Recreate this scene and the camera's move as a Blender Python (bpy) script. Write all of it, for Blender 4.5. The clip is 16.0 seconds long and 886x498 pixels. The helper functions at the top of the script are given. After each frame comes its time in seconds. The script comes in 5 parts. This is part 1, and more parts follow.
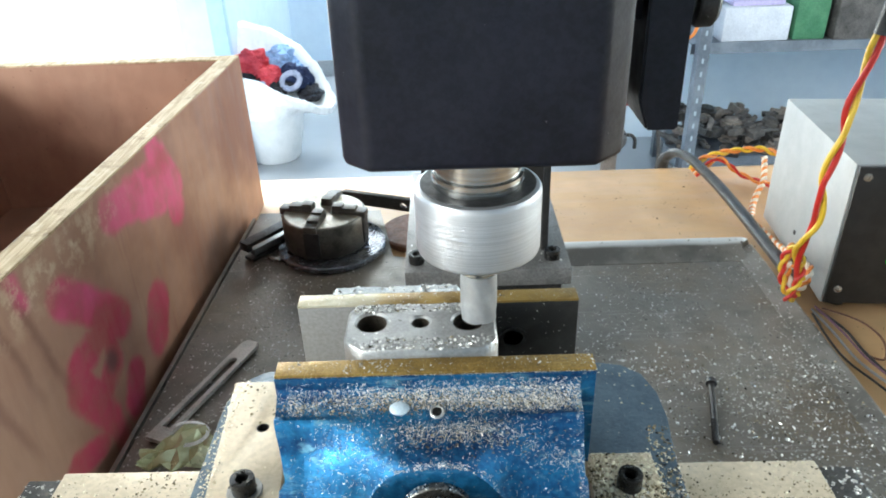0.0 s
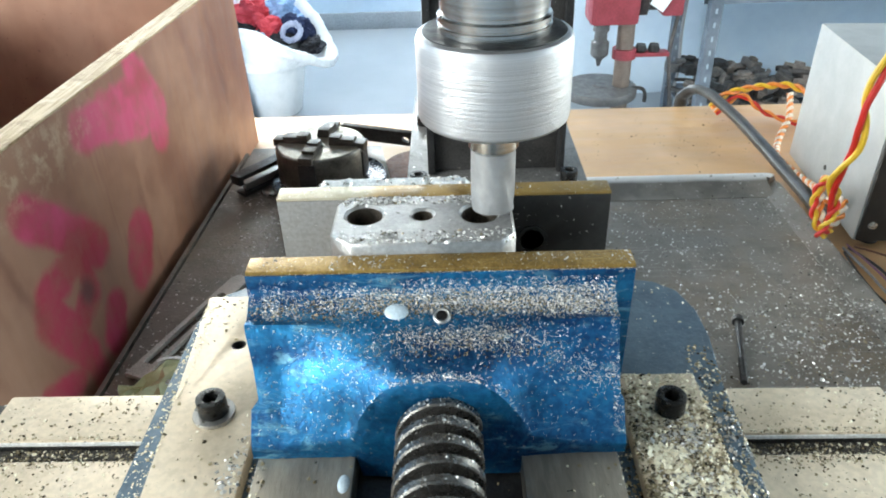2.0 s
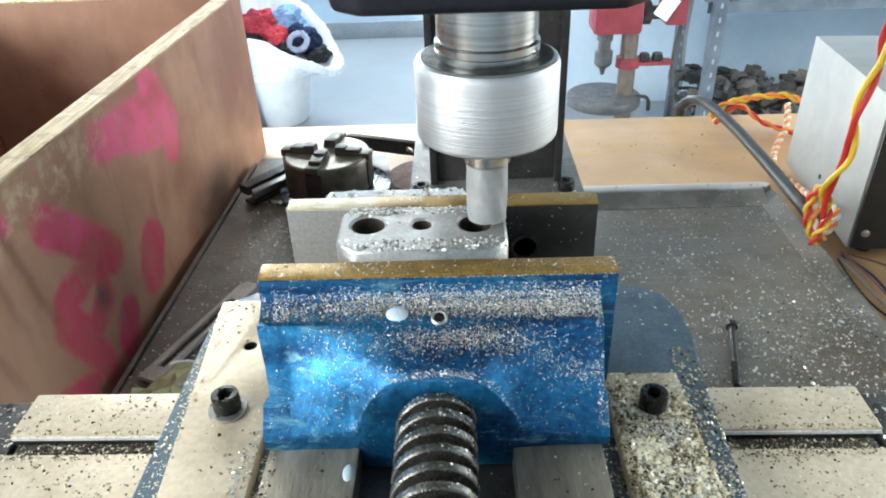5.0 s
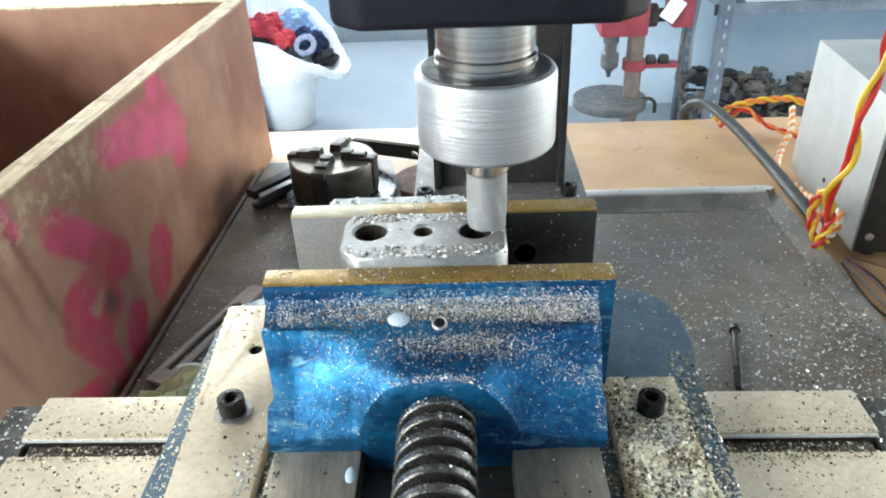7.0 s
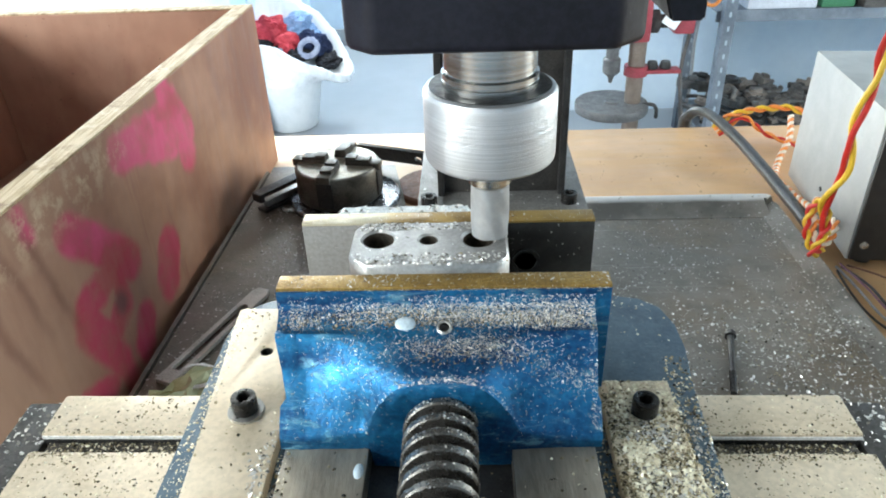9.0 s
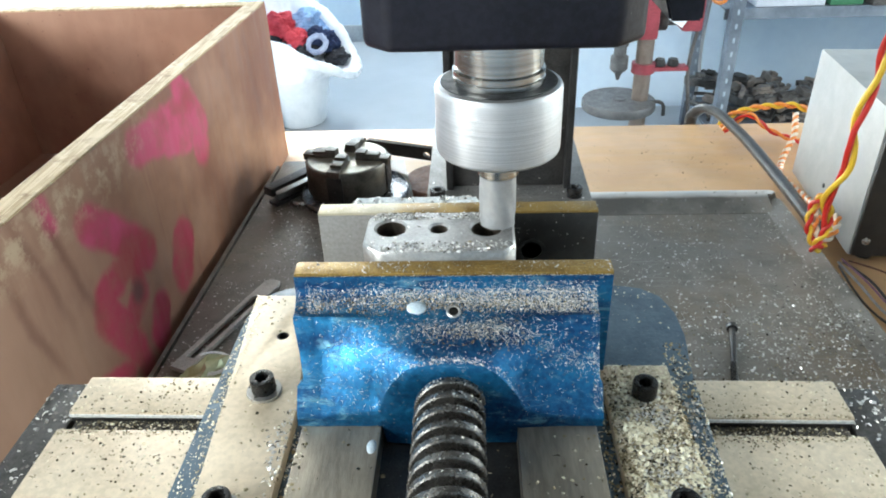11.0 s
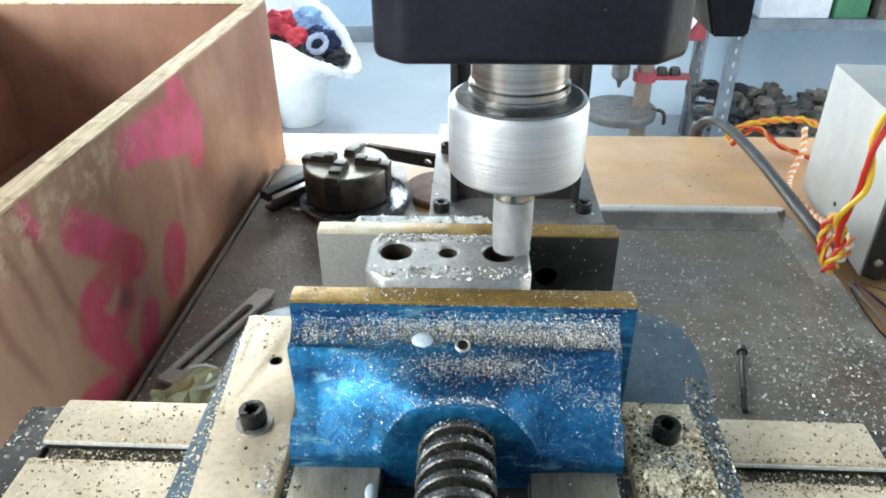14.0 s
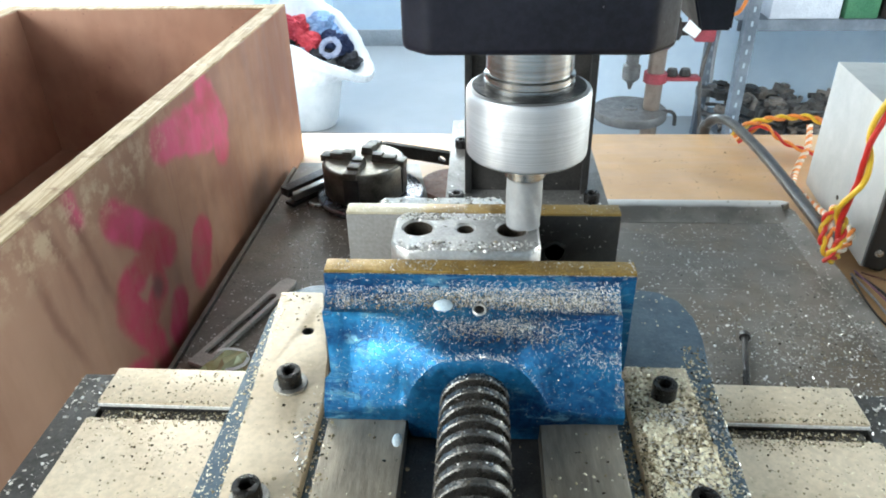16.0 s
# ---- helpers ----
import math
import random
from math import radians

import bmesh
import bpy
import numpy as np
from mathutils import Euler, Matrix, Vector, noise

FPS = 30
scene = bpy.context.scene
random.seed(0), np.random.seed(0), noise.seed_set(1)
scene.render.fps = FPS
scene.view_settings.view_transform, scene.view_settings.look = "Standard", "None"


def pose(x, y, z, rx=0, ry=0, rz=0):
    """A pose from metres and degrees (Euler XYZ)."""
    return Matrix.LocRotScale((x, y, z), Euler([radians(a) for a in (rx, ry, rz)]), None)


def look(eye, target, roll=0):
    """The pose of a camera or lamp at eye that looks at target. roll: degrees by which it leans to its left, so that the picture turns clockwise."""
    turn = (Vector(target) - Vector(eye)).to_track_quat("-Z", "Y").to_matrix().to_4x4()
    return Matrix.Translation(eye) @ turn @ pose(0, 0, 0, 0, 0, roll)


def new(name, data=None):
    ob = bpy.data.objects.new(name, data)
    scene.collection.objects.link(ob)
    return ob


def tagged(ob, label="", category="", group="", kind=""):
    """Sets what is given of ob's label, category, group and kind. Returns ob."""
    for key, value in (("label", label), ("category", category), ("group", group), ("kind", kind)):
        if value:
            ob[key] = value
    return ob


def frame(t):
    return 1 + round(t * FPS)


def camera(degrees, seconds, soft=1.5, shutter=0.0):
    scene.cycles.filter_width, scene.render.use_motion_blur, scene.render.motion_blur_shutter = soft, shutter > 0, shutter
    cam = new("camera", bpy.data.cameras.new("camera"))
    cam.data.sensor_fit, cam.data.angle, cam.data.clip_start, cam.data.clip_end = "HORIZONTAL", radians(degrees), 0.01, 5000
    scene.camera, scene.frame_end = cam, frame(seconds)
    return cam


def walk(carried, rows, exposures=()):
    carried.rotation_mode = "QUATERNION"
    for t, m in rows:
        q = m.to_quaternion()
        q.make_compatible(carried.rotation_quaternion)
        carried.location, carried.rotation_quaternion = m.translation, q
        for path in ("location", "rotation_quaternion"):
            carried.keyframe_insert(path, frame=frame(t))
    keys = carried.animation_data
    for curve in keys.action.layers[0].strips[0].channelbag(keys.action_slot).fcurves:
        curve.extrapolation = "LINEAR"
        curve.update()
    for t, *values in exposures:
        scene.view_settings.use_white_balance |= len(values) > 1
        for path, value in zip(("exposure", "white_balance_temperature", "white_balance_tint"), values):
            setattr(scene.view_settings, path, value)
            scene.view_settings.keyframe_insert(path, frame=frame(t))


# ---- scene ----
cam = camera(63.27, 16.0, soft=1.9)
# seconds, eye x y z, turn x y z in degrees
PATH = [
    (0.0, -0.0177, 0.0011, 1.1464, 60.38, 1.77, -0.33),
    (0.5, -0.0182, 0.0199, 1.1232, 58.76, 1.85, -0.28),
    (1.0, -0.0181, 0.0286, 1.1132, 57.79, 1.74, -0.21),
    (1.5, -0.0170, 0.0289, 1.1037, 57.16, 1.77, 0.01),
    (2.0, -0.0196, 0.0238, 1.1066, 57.43, 1.64, 0.07),
    (2.5, -0.0246, 0.0192, 1.1086, 57.66, 1.58, 0.12),
    (3.0, -0.0245, 0.0156, 1.1108, 57.72, 1.56, 0.15),
    (3.5, -0.0238, 0.0133, 1.1129, 57.85, 1.87, 0.53),
    (4.0, -0.0204, 0.0132, 1.1126, 57.90, 1.79, 0.39),
    (6.5, -0.0158, 0.0078, 1.1178, 58.23, 2.18, 0.77),
    (7.0, -0.0151, 0.0083, 1.1176, 58.23, 2.22, 0.90),
    (7.5, -0.0146, 0.0077, 1.1172, 58.19, 2.19, 0.90),
    (8.0, -0.0161, 0.0053, 1.1184, 58.13, 2.01, 1.07),
    (8.5, -0.0158, 0.0021, 1.1223, 58.45, 1.87, 1.11),
    (11.0, -0.0166, -0.0105, 1.1280, 58.21, 1.82, 1.83),
    (11.5, -0.0083, -0.0184, 1.1324, 57.84, 1.58, -0.01),
    (12.0, -0.0108, -0.0193, 1.1330, 58.03, 1.52, -0.16),
    (12.5, -0.0081, -0.0125, 1.1349, 58.46, 1.85, 0.08),
    (13.0, -0.0139, -0.0054, 1.1316, 58.14, 1.85, 0.73),
    (13.5, -0.0181, 0.0023, 1.1213, 57.83, 0.90, 2.29),
    (14.0, -0.0217, 0.0084, 1.1247, 58.39, 0.45, 2.21),
    (14.5, -0.0227, 0.0017, 1.1283, 58.90, 0.66, 2.74),
    (15.0, -0.0243, -0.0083, 1.1322, 59.21, 0.76, 3.27),
    (15.5, -0.0220, -0.0155, 1.1345, 59.24, 0.95, 3.11),
    (16.0, -0.0229, -0.0163, 1.1292, 58.68, 1.04, 2.92),
]
walk(cam, [(t, pose(x, y, z, rx, ry, rz)) for t, x, y, z, rx, ry, rz in PATH])

# ---- light: sun and sky through a doorway, a side window and added fill lamps ----
SUN_AIM = Vector((0.43, -0.90, -0.553)).normalized()
world = bpy.data.worlds.new("world")
scene.world = world
world.use_nodes = True
wn = world.node_tree.nodes
sky = wn.new("ShaderNodeTexSky")
sky.sky_type, sky.sun_disc = "NISHITA", False
sky.sun_elevation, sky.sun_rotation = radians(29.5), math.atan2(-0.43, 0.90)
world.node_tree.links.new(sky.outputs[0], wn["Background"].inputs[0])
wn["Background"].inputs[1].default_value = 0.15
sun = new("sun", bpy.data.lights.new("sun", "SUN"))
sun.data.energy, sun.data.angle, sun.data.color = 5.0, radians(0.6), (1.0, 0.95, 0.86)
sun.matrix_world = look((0, 0, 5), Vector((0, 0, 5)) + SUN_AIM)


def area_lamp(name, eye, target, w, h, watts, colour):
    ob = new(name, bpy.data.lights.new(name, "AREA"))
    ob.data.shape, ob.data.size, ob.data.size_y = "RECTANGLE", w, h
    ob.data.energy, ob.data.color = watts, colour
    ob.matrix_world = look(eye, target)
    return ob


area_lamp("doorway_daylight", (-1.46, 2.80, 1.1), (-1.2, 0.0, 1.0), 0.9, 2.0, 42, (0.945, 1.0, 0.965))
# Unseen window, placed to suit the highlights on the blue jaw.
area_lamp("side_window_daylight", (-2.36, -1.15, 2.0), (0.0, 0.25, 0.95), 1.7, 1.3, 66, (0.935, 0.99, 0.97))
# Added fill from an assumed low opening, for the box side and rack.
area_lamp("right_fill_daylight", (2.08, 1.05, 1.25), (0.0, 0.6, 0.85), 1.3, 0.8, 24, (0.92, 1.0, 0.965))
# Added fill in front of the far wall, brightening the bin and floor.
area_lamp("nook_fill_daylight", (-0.30, 3.98, 1.9), (-0.5, 2.6, 0.0), 0.9, 1.0, 38, (0.89, 0.98, 1.0))
scene.view_settings.exposure = 1.03

# ---- building helpers ----
from mathutils.geometry import tessellate_polygon

B = 0.80  # bench top above the floor
VX = -0.0025
V = Vector


def merge(dst, src):
    me = bpy.data.meshes.new("tmp")
    src.to_mesh(me)
    dst.from_mesh(me)
    bpy.data.meshes.remove(me)
    src.free()
    return dst


def box(x0, x1, y0, y1, z0, z1, b=0.0, seg=2):
    bm = bmesh.new()
    m = Matrix.Translation(((x0 + x1) / 2, (y0 + y1) / 2, (z0 + z1) / 2)) @ Matrix.Diagonal((x1 - x0, y1 - y0, z1 - z0, 1))
    bmesh.ops.create_cube(bm, size=1, matrix=m)
    if b:
        bmesh.ops.bevel(bm, geom=bm.edges[:], offset=b, segments=seg, affect="EDGES", profile=0.6)
    return bm


def prism(poly, z0, z1, b=0.0, seg=2, holes=()):
    """A plan outline, with round or other holes, raised from z0 to z1."""
    bm = bmesh.new()
    loops = [[V((p[0], p[1], z1)) for p in loop] for loop in (poly, *holes)]
    vs = [bm.verts.new(p) for loop in loops for p in loop]
    if holes:
        for tri in tessellate_polygon(loops):
            bm.faces.new([vs[i] for i in tri])
    else:
        bm.faces.new(vs)
    bmesh.ops.recalc_face_normals(bm, faces=bm.faces[:])
    if bm.faces[:][0].normal.z < 0:
        bmesh.ops.reverse_faces(bm, faces=bm.faces[:])
    ex = bmesh.ops.extrude_face_region(bm, geom=bm.faces[:])
    for v in ex["geom"]:
        if isinstance(v, bmesh.types.BMVert):
            v.co.z = z0
    bmesh.ops.recalc_face_normals(bm, faces=bm.faces[:])
    if b:
        es = [e for e in bm.edges if len(e.link_faces) == 2 and e.calc_face_angle(0) > 0.6]
        bmesh.ops.bevel(bm, geom=es, offset=b, segments=seg, affect="EDGES", profile=0.6)
    return bm


def circle(cx, cy, r, n=32, a0=0.0):
    return [(cx + r * math.cos(a0 + 2 * math.pi * i / n), cy + r * math.sin(a0 + 2 * math.pi * i / n)) for i in range(n)]


def lathe(prof, seg=48, m=None):
    """A profile of (radius, height) turned about z; m places it."""
    bm = bmesh.new()
    rings = []
    for r, z in prof:
        if r < 1e-6:
            rings.append([bm.verts.new((0, 0, z))])
        else:
            rings.append([bm.verts.new((r * math.cos(2 * math.pi * i / seg), r * math.sin(2 * math.pi * i / seg), z)) for i in range(seg)])
    for a, c in zip(rings, rings[1:]):
        for i in range(seg):
            j = (i + 1) % seg
            q = [a[i % len(a)], a[j % len(a)], c[j % len(c)], c[i % len(c)]]
            q = [v for k, v in enumerate(q) if v not in q[:k]]
            if len(q) > 2:
                bm.faces.new(q)
    for ring in (rings[0], rings[-1]):
        if len(ring) > 2:
            bm.faces.new(ring)
    bmesh.ops.recalc_face_normals(bm, faces=bm.faces[:])
    if m:
        bm.transform(m)
    return bm


def curve_points(pts, n):
    """n points on a smooth line through pts."""
    pts = [V(p) for p in pts]
    out = []
    for i in range(n):
        s = i / (n - 1) * (len(pts) - 1)
        k = min(int(s), len(pts) - 2)
        u = s - k
        p0, p1, p2, p3 = pts[max(k - 1, 0)], pts[k], pts[k + 1], pts[min(k + 2, len(pts) - 1)]
        out.append(0.5 * (2 * p1 + (p2 - p0) * u + (2 * p0 - 5 * p1 + 4 * p2 - p3) * u * u + (3 * p1 - p0 - 3 * p2 + p3) * u ** 3))
    return out


def frames(pts):
    """A moving pair of cross directions along a line."""
    up = V((0, 0, 1))
    t = (pts[1] - pts[0]).normalized()
    if abs(t.z) > 0.9:
        up = V((0, 1, 0))
    a = t.cross(up).normalized()
    out = []
    for i, p in enumerate(pts):
        t = (pts[min(i + 1, len(pts) - 1)] - pts[max(i - 1, 0)]).normalized()
        a = (a - t * a.dot(t)).normalized()
        out.append((p, a, t.cross(a)))
    return out


def sweep(pts, section):
    """A closed section of (a, b) offsets swept along a line."""
    bm = bmesh.new()
    rings = [[bm.verts.new(p + a * s + c * u) for s, u in section] for p, a, c in frames(pts)]
    n = len(section)
    for r, q in zip(rings, rings[1:]):
        for i in range(n):
            bm.faces.new((r[i], r[(i + 1) % n], q[(i + 1) % n], q[i]))
    bm.faces.new(rings[0])
    bm.faces.new(rings[-1])
    bmesh.ops.recalc_face_normals(bm, faces=bm.faces[:])
    return bm


def tube(pts, r, n=40, seg=8):
    return sweep(curve_points(pts, n), circle(0, 0, r, seg))


def thing(name, loc, label, category, group="", kind=""):
    ob = new(name)
    ob.location = loc
    ob.empty_display_size = 0.02
    return tagged(ob, label, category, group, kind)


def mesh_of(name, bm, mat, smooth=38):
    me = bpy.data.meshes.new(name)
    bm.to_mesh(me)
    bm.free()
    for p in me.polygons:
        p.use_smooth = True
    me.set_sharp_from_angle(angle=radians(smooth))
    me.materials.append(mat)
    return me


def part(name, bm, mat, parent=None, label="", smooth=38):
    ob = new(name, mesh_of(name, bm, mat, smooth))
    if parent:
        ob.parent = parent
        if parent.type == "EMPTY":
            ob.matrix_parent_inverse = Matrix.Translation(-parent.location)
    if label:
        ob["label"] = label
    return ob


def solo(name, bm, mat, label, category, group="", kind="", smooth=38):
    return tagged(part(name, bm, mat, None, "", smooth), label, category, group, kind)


def structure(name, bm, mat, label):
    return solo(name, bm, mat, label, name.split("_")[0], kind="structure")


# ---- materials ----
class Nodes:
    """A short way to write a node material."""

    def __init__(self, name, rough=0.5, metal=0.0):
        self.mat = bpy.data.materials.new(name)
        self.mat.use_nodes = True
        self.tree = self.mat.node_tree
        self.bsdf = self.tree.nodes["Principled BSDF"]
        self.bsdf.inputs["Roughness"].default_value = rough
        self.bsdf.inputs["Metallic"].default_value = metal
        self.coord = self.tree.nodes.new("ShaderNodeTexCoord").outputs["Object"]

    def put(self, value, socket):
        if isinstance(value, bpy.types.NodeSocket):
            self.tree.links.new(value, socket)
        elif isinstance(value, tuple) and len(value) == 3 and socket.type == "RGBA":
            socket.default_value = (*value, 1)
        else:
            socket.default_value = value

    def mapped(self, scale=(1, 1, 1), rot=(0, 0, 0), loc=(0, 0, 0)):
        n = self.tree.nodes.new("ShaderNodeMapping")
        n.inputs["Scale"].default_value, n.inputs["Rotation"].default_value, n.inputs["Location"].default_value = scale, rot, loc
        self.put(self.coord, n.inputs[0])
        return n.outputs[0]

    def noise(self, scale, detail=4, rough=0.55, vec=None, distort=0.0):
        n = self.tree.nodes.new("ShaderNodeTexNoise")
        self.put(vec or self.coord, n.inputs["Vector"])
        for k, v in (("Scale", scale), ("Detail", detail), ("Roughness", rough), ("Distortion", distort)):
            n.inputs[k].default_value = v
        return n.outputs["Fac"]

    def ramp(self, fac, a, b, lo=0.35, hi=0.65):
        """Goes from a to b while fac goes from lo to hi."""
        n = self.tree.nodes.new("ShaderNodeMapRange")
        n.interpolation_type = "SMOOTHSTEP"
        self.put(fac, n.inputs["Value"])
        n.inputs["From Min"].default_value, n.inputs["From Max"].default_value = lo, hi
        if isinstance(a, (int, float)):
            n.inputs["To Min"].default_value, n.inputs["To Max"].default_value = a, b
            return n.outputs["Result"]
        return self.mix(n.outputs["Result"], a, b)

    def mix(self, fac, a, b, blend="MIX"):
        n = self.tree.nodes.new("ShaderNodeMix")
        n.data_type, n.blend_type = "RGBA", blend
        self.put(fac, n.inputs[0])
        self.put(a, n.inputs[6])
        self.put(b, n.inputs[7])
        return n.outputs[2]

    def math(self, op, a, b=0.0):
        n = self.tree.nodes.new("ShaderNodeMath")
        n.operation = op
        self.put(a, n.inputs[0])
        self.put(b, n.inputs[1])
        return n.outputs[0]

    def axis(self, k):
        n = self.tree.nodes.new("ShaderNodeSeparateXYZ")
        self.put(self.coord, n.inputs[0])
        return n.outputs[k]

    def colour(self, c):
        self.put(c, self.bsdf.inputs["Base Color"])
        return self

    def rough(self, r):
        self.put(r, self.bsdf.inputs["Roughness"])
        return self

    def bump(self, height, dist=0.001, strength=0.5):
        n = self.tree.nodes.new("ShaderNodeBump")
        n.inputs["Strength"].default_value, n.inputs["Distance"].default_value = strength, dist
        self.put(height, n.inputs["Height"])
        self.put(n.outputs[0], self.bsdf.inputs["Normal"])
        return self


def surface(name, a, b, scale=60, rough=(0.4, 0.6), metal=0.0, speck=None, speck_size=700, speck_at=0.66, bump=0.0003, coat=0.0, stretch=None, grain=0.35):
    """Two tones in large stains, fine grain, uneven gloss and, where asked, small specks."""
    n = Nodes(name, metal=metal)
    vec = n.mapped(stretch) if stretch else None
    c = n.ramp(n.noise(scale, 5, 0.6, vec), a, b)
    fine = n.noise(scale * 14, 3, 0.6, vec)
    c = n.mix(grain, c, n.ramp(fine, tuple(v * 0.7 for v in a), tuple(min(1, v * 1.25) for v in b)))
    if speck:
        c = n.mix(n.ramp(n.noise(speck_size, 2, 0.5), 0.0, 1.0, speck_at, speck_at + 0.05), c, speck)
    n.colour(c).rough(n.ramp(n.noise(scale * 3, 4), rough[0], rough[1]))
    n.bump(n.math("ADD", fine, n.noise(scale * 4, 3)), bump, 0.6)
    if coat:
        n.bsdf.inputs["Coat Weight"].default_value = coat
        n.bsdf.inputs["Coat Roughness"].default_value = 0.15
    return n.mat


def jaw_paint():
    """Metallic blue paint with long smears, pale rubbed streaks and fine dust."""
    n = Nodes("blue_paint", metal=0.74)
    smear = n.noise(1.0, 5, 0.6, n.mapped((28, 70, 75)), 0.5)
    c = n.ramp(smear, (0.002, 0.035, 0.130), (0.009, 0.152, 0.330), 0.30, 0.68)
    fine = n.noise(520, 3, 0.6)
    c = n.mix(0.25, c, n.ramp(fine, (0.002, 0.024, 0.09), (0.018, 0.225, 0.42)))
    rub = n.math("MULTIPLY", n.ramp(n.noise(1.0, 6, 0.72, n.mapped((75, 260, 260)), 0.6), 0.0, 0.75, 0.52, 0.66), n.ramp(n.noise(34, 3), 0.0, 1.0, 0.40, 0.56))
    c = n.mix(rub, c, (0.16, 0.37, 0.48))
    dust = n.ramp(n.noise(900, 2, 0.5), 0.0, 1.0, 0.675, 0.73)
    c = n.mix(dust, c, (0.24, 0.29, 0.33))
    n.colour(c).rough(n.ramp(n.noise(120, 5, 0.65), 0.32, 0.54))
    n.bump(n.math("ADD", n.math("ADD", fine, n.noise(160, 4, 0.6)), n.math("MULTIPLY", rub, 0.5)), 0.00050, 0.6)
    n.bsdf.inputs["Coat Weight"].default_value = 0.16
    n.bsdf.inputs["Coat Roughness"].default_value = 0.42
    return n.mat


BLUE = jaw_paint()
BLUE_BASE = surface("dusty_blue_paint", (0.040, 0.075, 0.11), (0.075, 0.12, 0.16), 50, (0.4, 0.6), 0.1, (0.35, 0.36, 0.36), 1200, 0.70, grain=0.2)
CREAM = surface("ground_steel", (0.54, 0.44, 0.305), (0.69, 0.575, 0.42), 30, (0.35, 0.5), 0.2, (0.22, 0.17, 0.10), 1100, 0.71, 0.00008, grain=0.2)
BRASS = surface("oiled_jaw_edge", (0.20, 0.120, 0.030), (0.37, 0.235, 0.065), 90, (0.32, 0.5), 0.5, (0.75, 0.68, 0.5), 1500, 0.67)
def worn_edge_metal():
    """Amber edge whose end is rubbed pale and dusty."""
    n = Nodes("rubbed_jaw_edge", metal=0.4)
    g = n.noise(90, 5, 0.6)
    edge = n.math("ADD", n.axis(0), n.math("MULTIPLY", n.math("SUBTRACT", g, 0.5), 0.02))
    c = n.mix(n.ramp(edge, 1.0, 0.0, -0.052, -0.036), n.ramp(g, (0.20, 0.120, 0.030), (0.37, 0.235, 0.065)), n.ramp(g, (0.42, 0.37, 0.25), (0.62, 0.57, 0.44)))
    c = n.mix(n.ramp(n.noise(1500, 2, 0.5), 0.0, 1.0, 0.67, 0.72), c, (0.75, 0.68, 0.5))
    return n.colour(c).rough(n.ramp(g, 0.32, 0.5)).bump(n.noise(900, 3), 0.0003, 0.5).mat


BRASS_WORN = worn_edge_metal()
STEEL = surface("steel", (0.34, 0.33, 0.31), (0.52, 0.50, 0.46), 80, (0.25, 0.42), 0.85, stretch=(1, 0.15, 1))
WAY = surface("way_steel", (0.23, 0.205, 0.17), (0.47, 0.41, 0.32), 30, (0.3, 0.45), 0.6, stretch=(1.6, 0.3, 1), grain=0.15)
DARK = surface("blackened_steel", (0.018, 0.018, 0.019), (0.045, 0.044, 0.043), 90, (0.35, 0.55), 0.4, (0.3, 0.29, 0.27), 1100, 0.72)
SCREW = surface("greasy_screw_steel", (0.065, 0.062, 0.058), (0.165, 0.155, 0.142), 160, (0.22, 0.36), 0.8, (0.5, 0.46, 0.40), 1300, 0.73, 0.0002)
BOLT = surface("black_oxide_steel", (0.008, 0.008, 0.008), (0.020, 0.019, 0.018), 150, (0.25, 0.42), 0.5, (0.25, 0.23, 0.20), 1600, 0.72)
BLACK = surface("black_painted_metal", (0.006, 0.0065, 0.011), (0.012, 0.0125, 0.020), 40, (0.36, 0.5), 0.0, (0.10, 0.10, 0.11), 500, 0.76, 0.00012)
BLACK.node_tree.nodes["Principled BSDF"].inputs["Specular IOR Level"].default_value = 0.25
def plate_metal():
    """Jaw plate with pale dust; its lit and shaded ends are painted along x."""
    n = Nodes("jaw_face_steel", metal=0.35)
    g = n.noise(70, 5, 0.6)
    dust = n.noise(700, 3, 0.6)
    # Pale where the plate is lit, near black where the block shades it.
    edge = n.math("ADD", n.axis(0), n.math("MULTIPLY", n.math("SUBTRACT", g, 0.5), 0.02))
    c = n.mix(n.ramp(edge, 1.0, 0.0, -0.040, -0.022), n.ramp(g, (0.022, 0.021, 0.020), (0.050, 0.048, 0.046)), n.ramp(dust, (0.23, 0.22, 0.21), (0.28, 0.27, 0.26)))
    c = n.mix(n.ramp(n.noise(900, 2, 0.5), 0.0, 1.0, 0.70, 0.74), c, (0.5, 0.48, 0.45))
    return n.colour(c).rough(n.ramp(g, 0.40, 0.55)).bump(dust, 0.0002, 0.5).mat


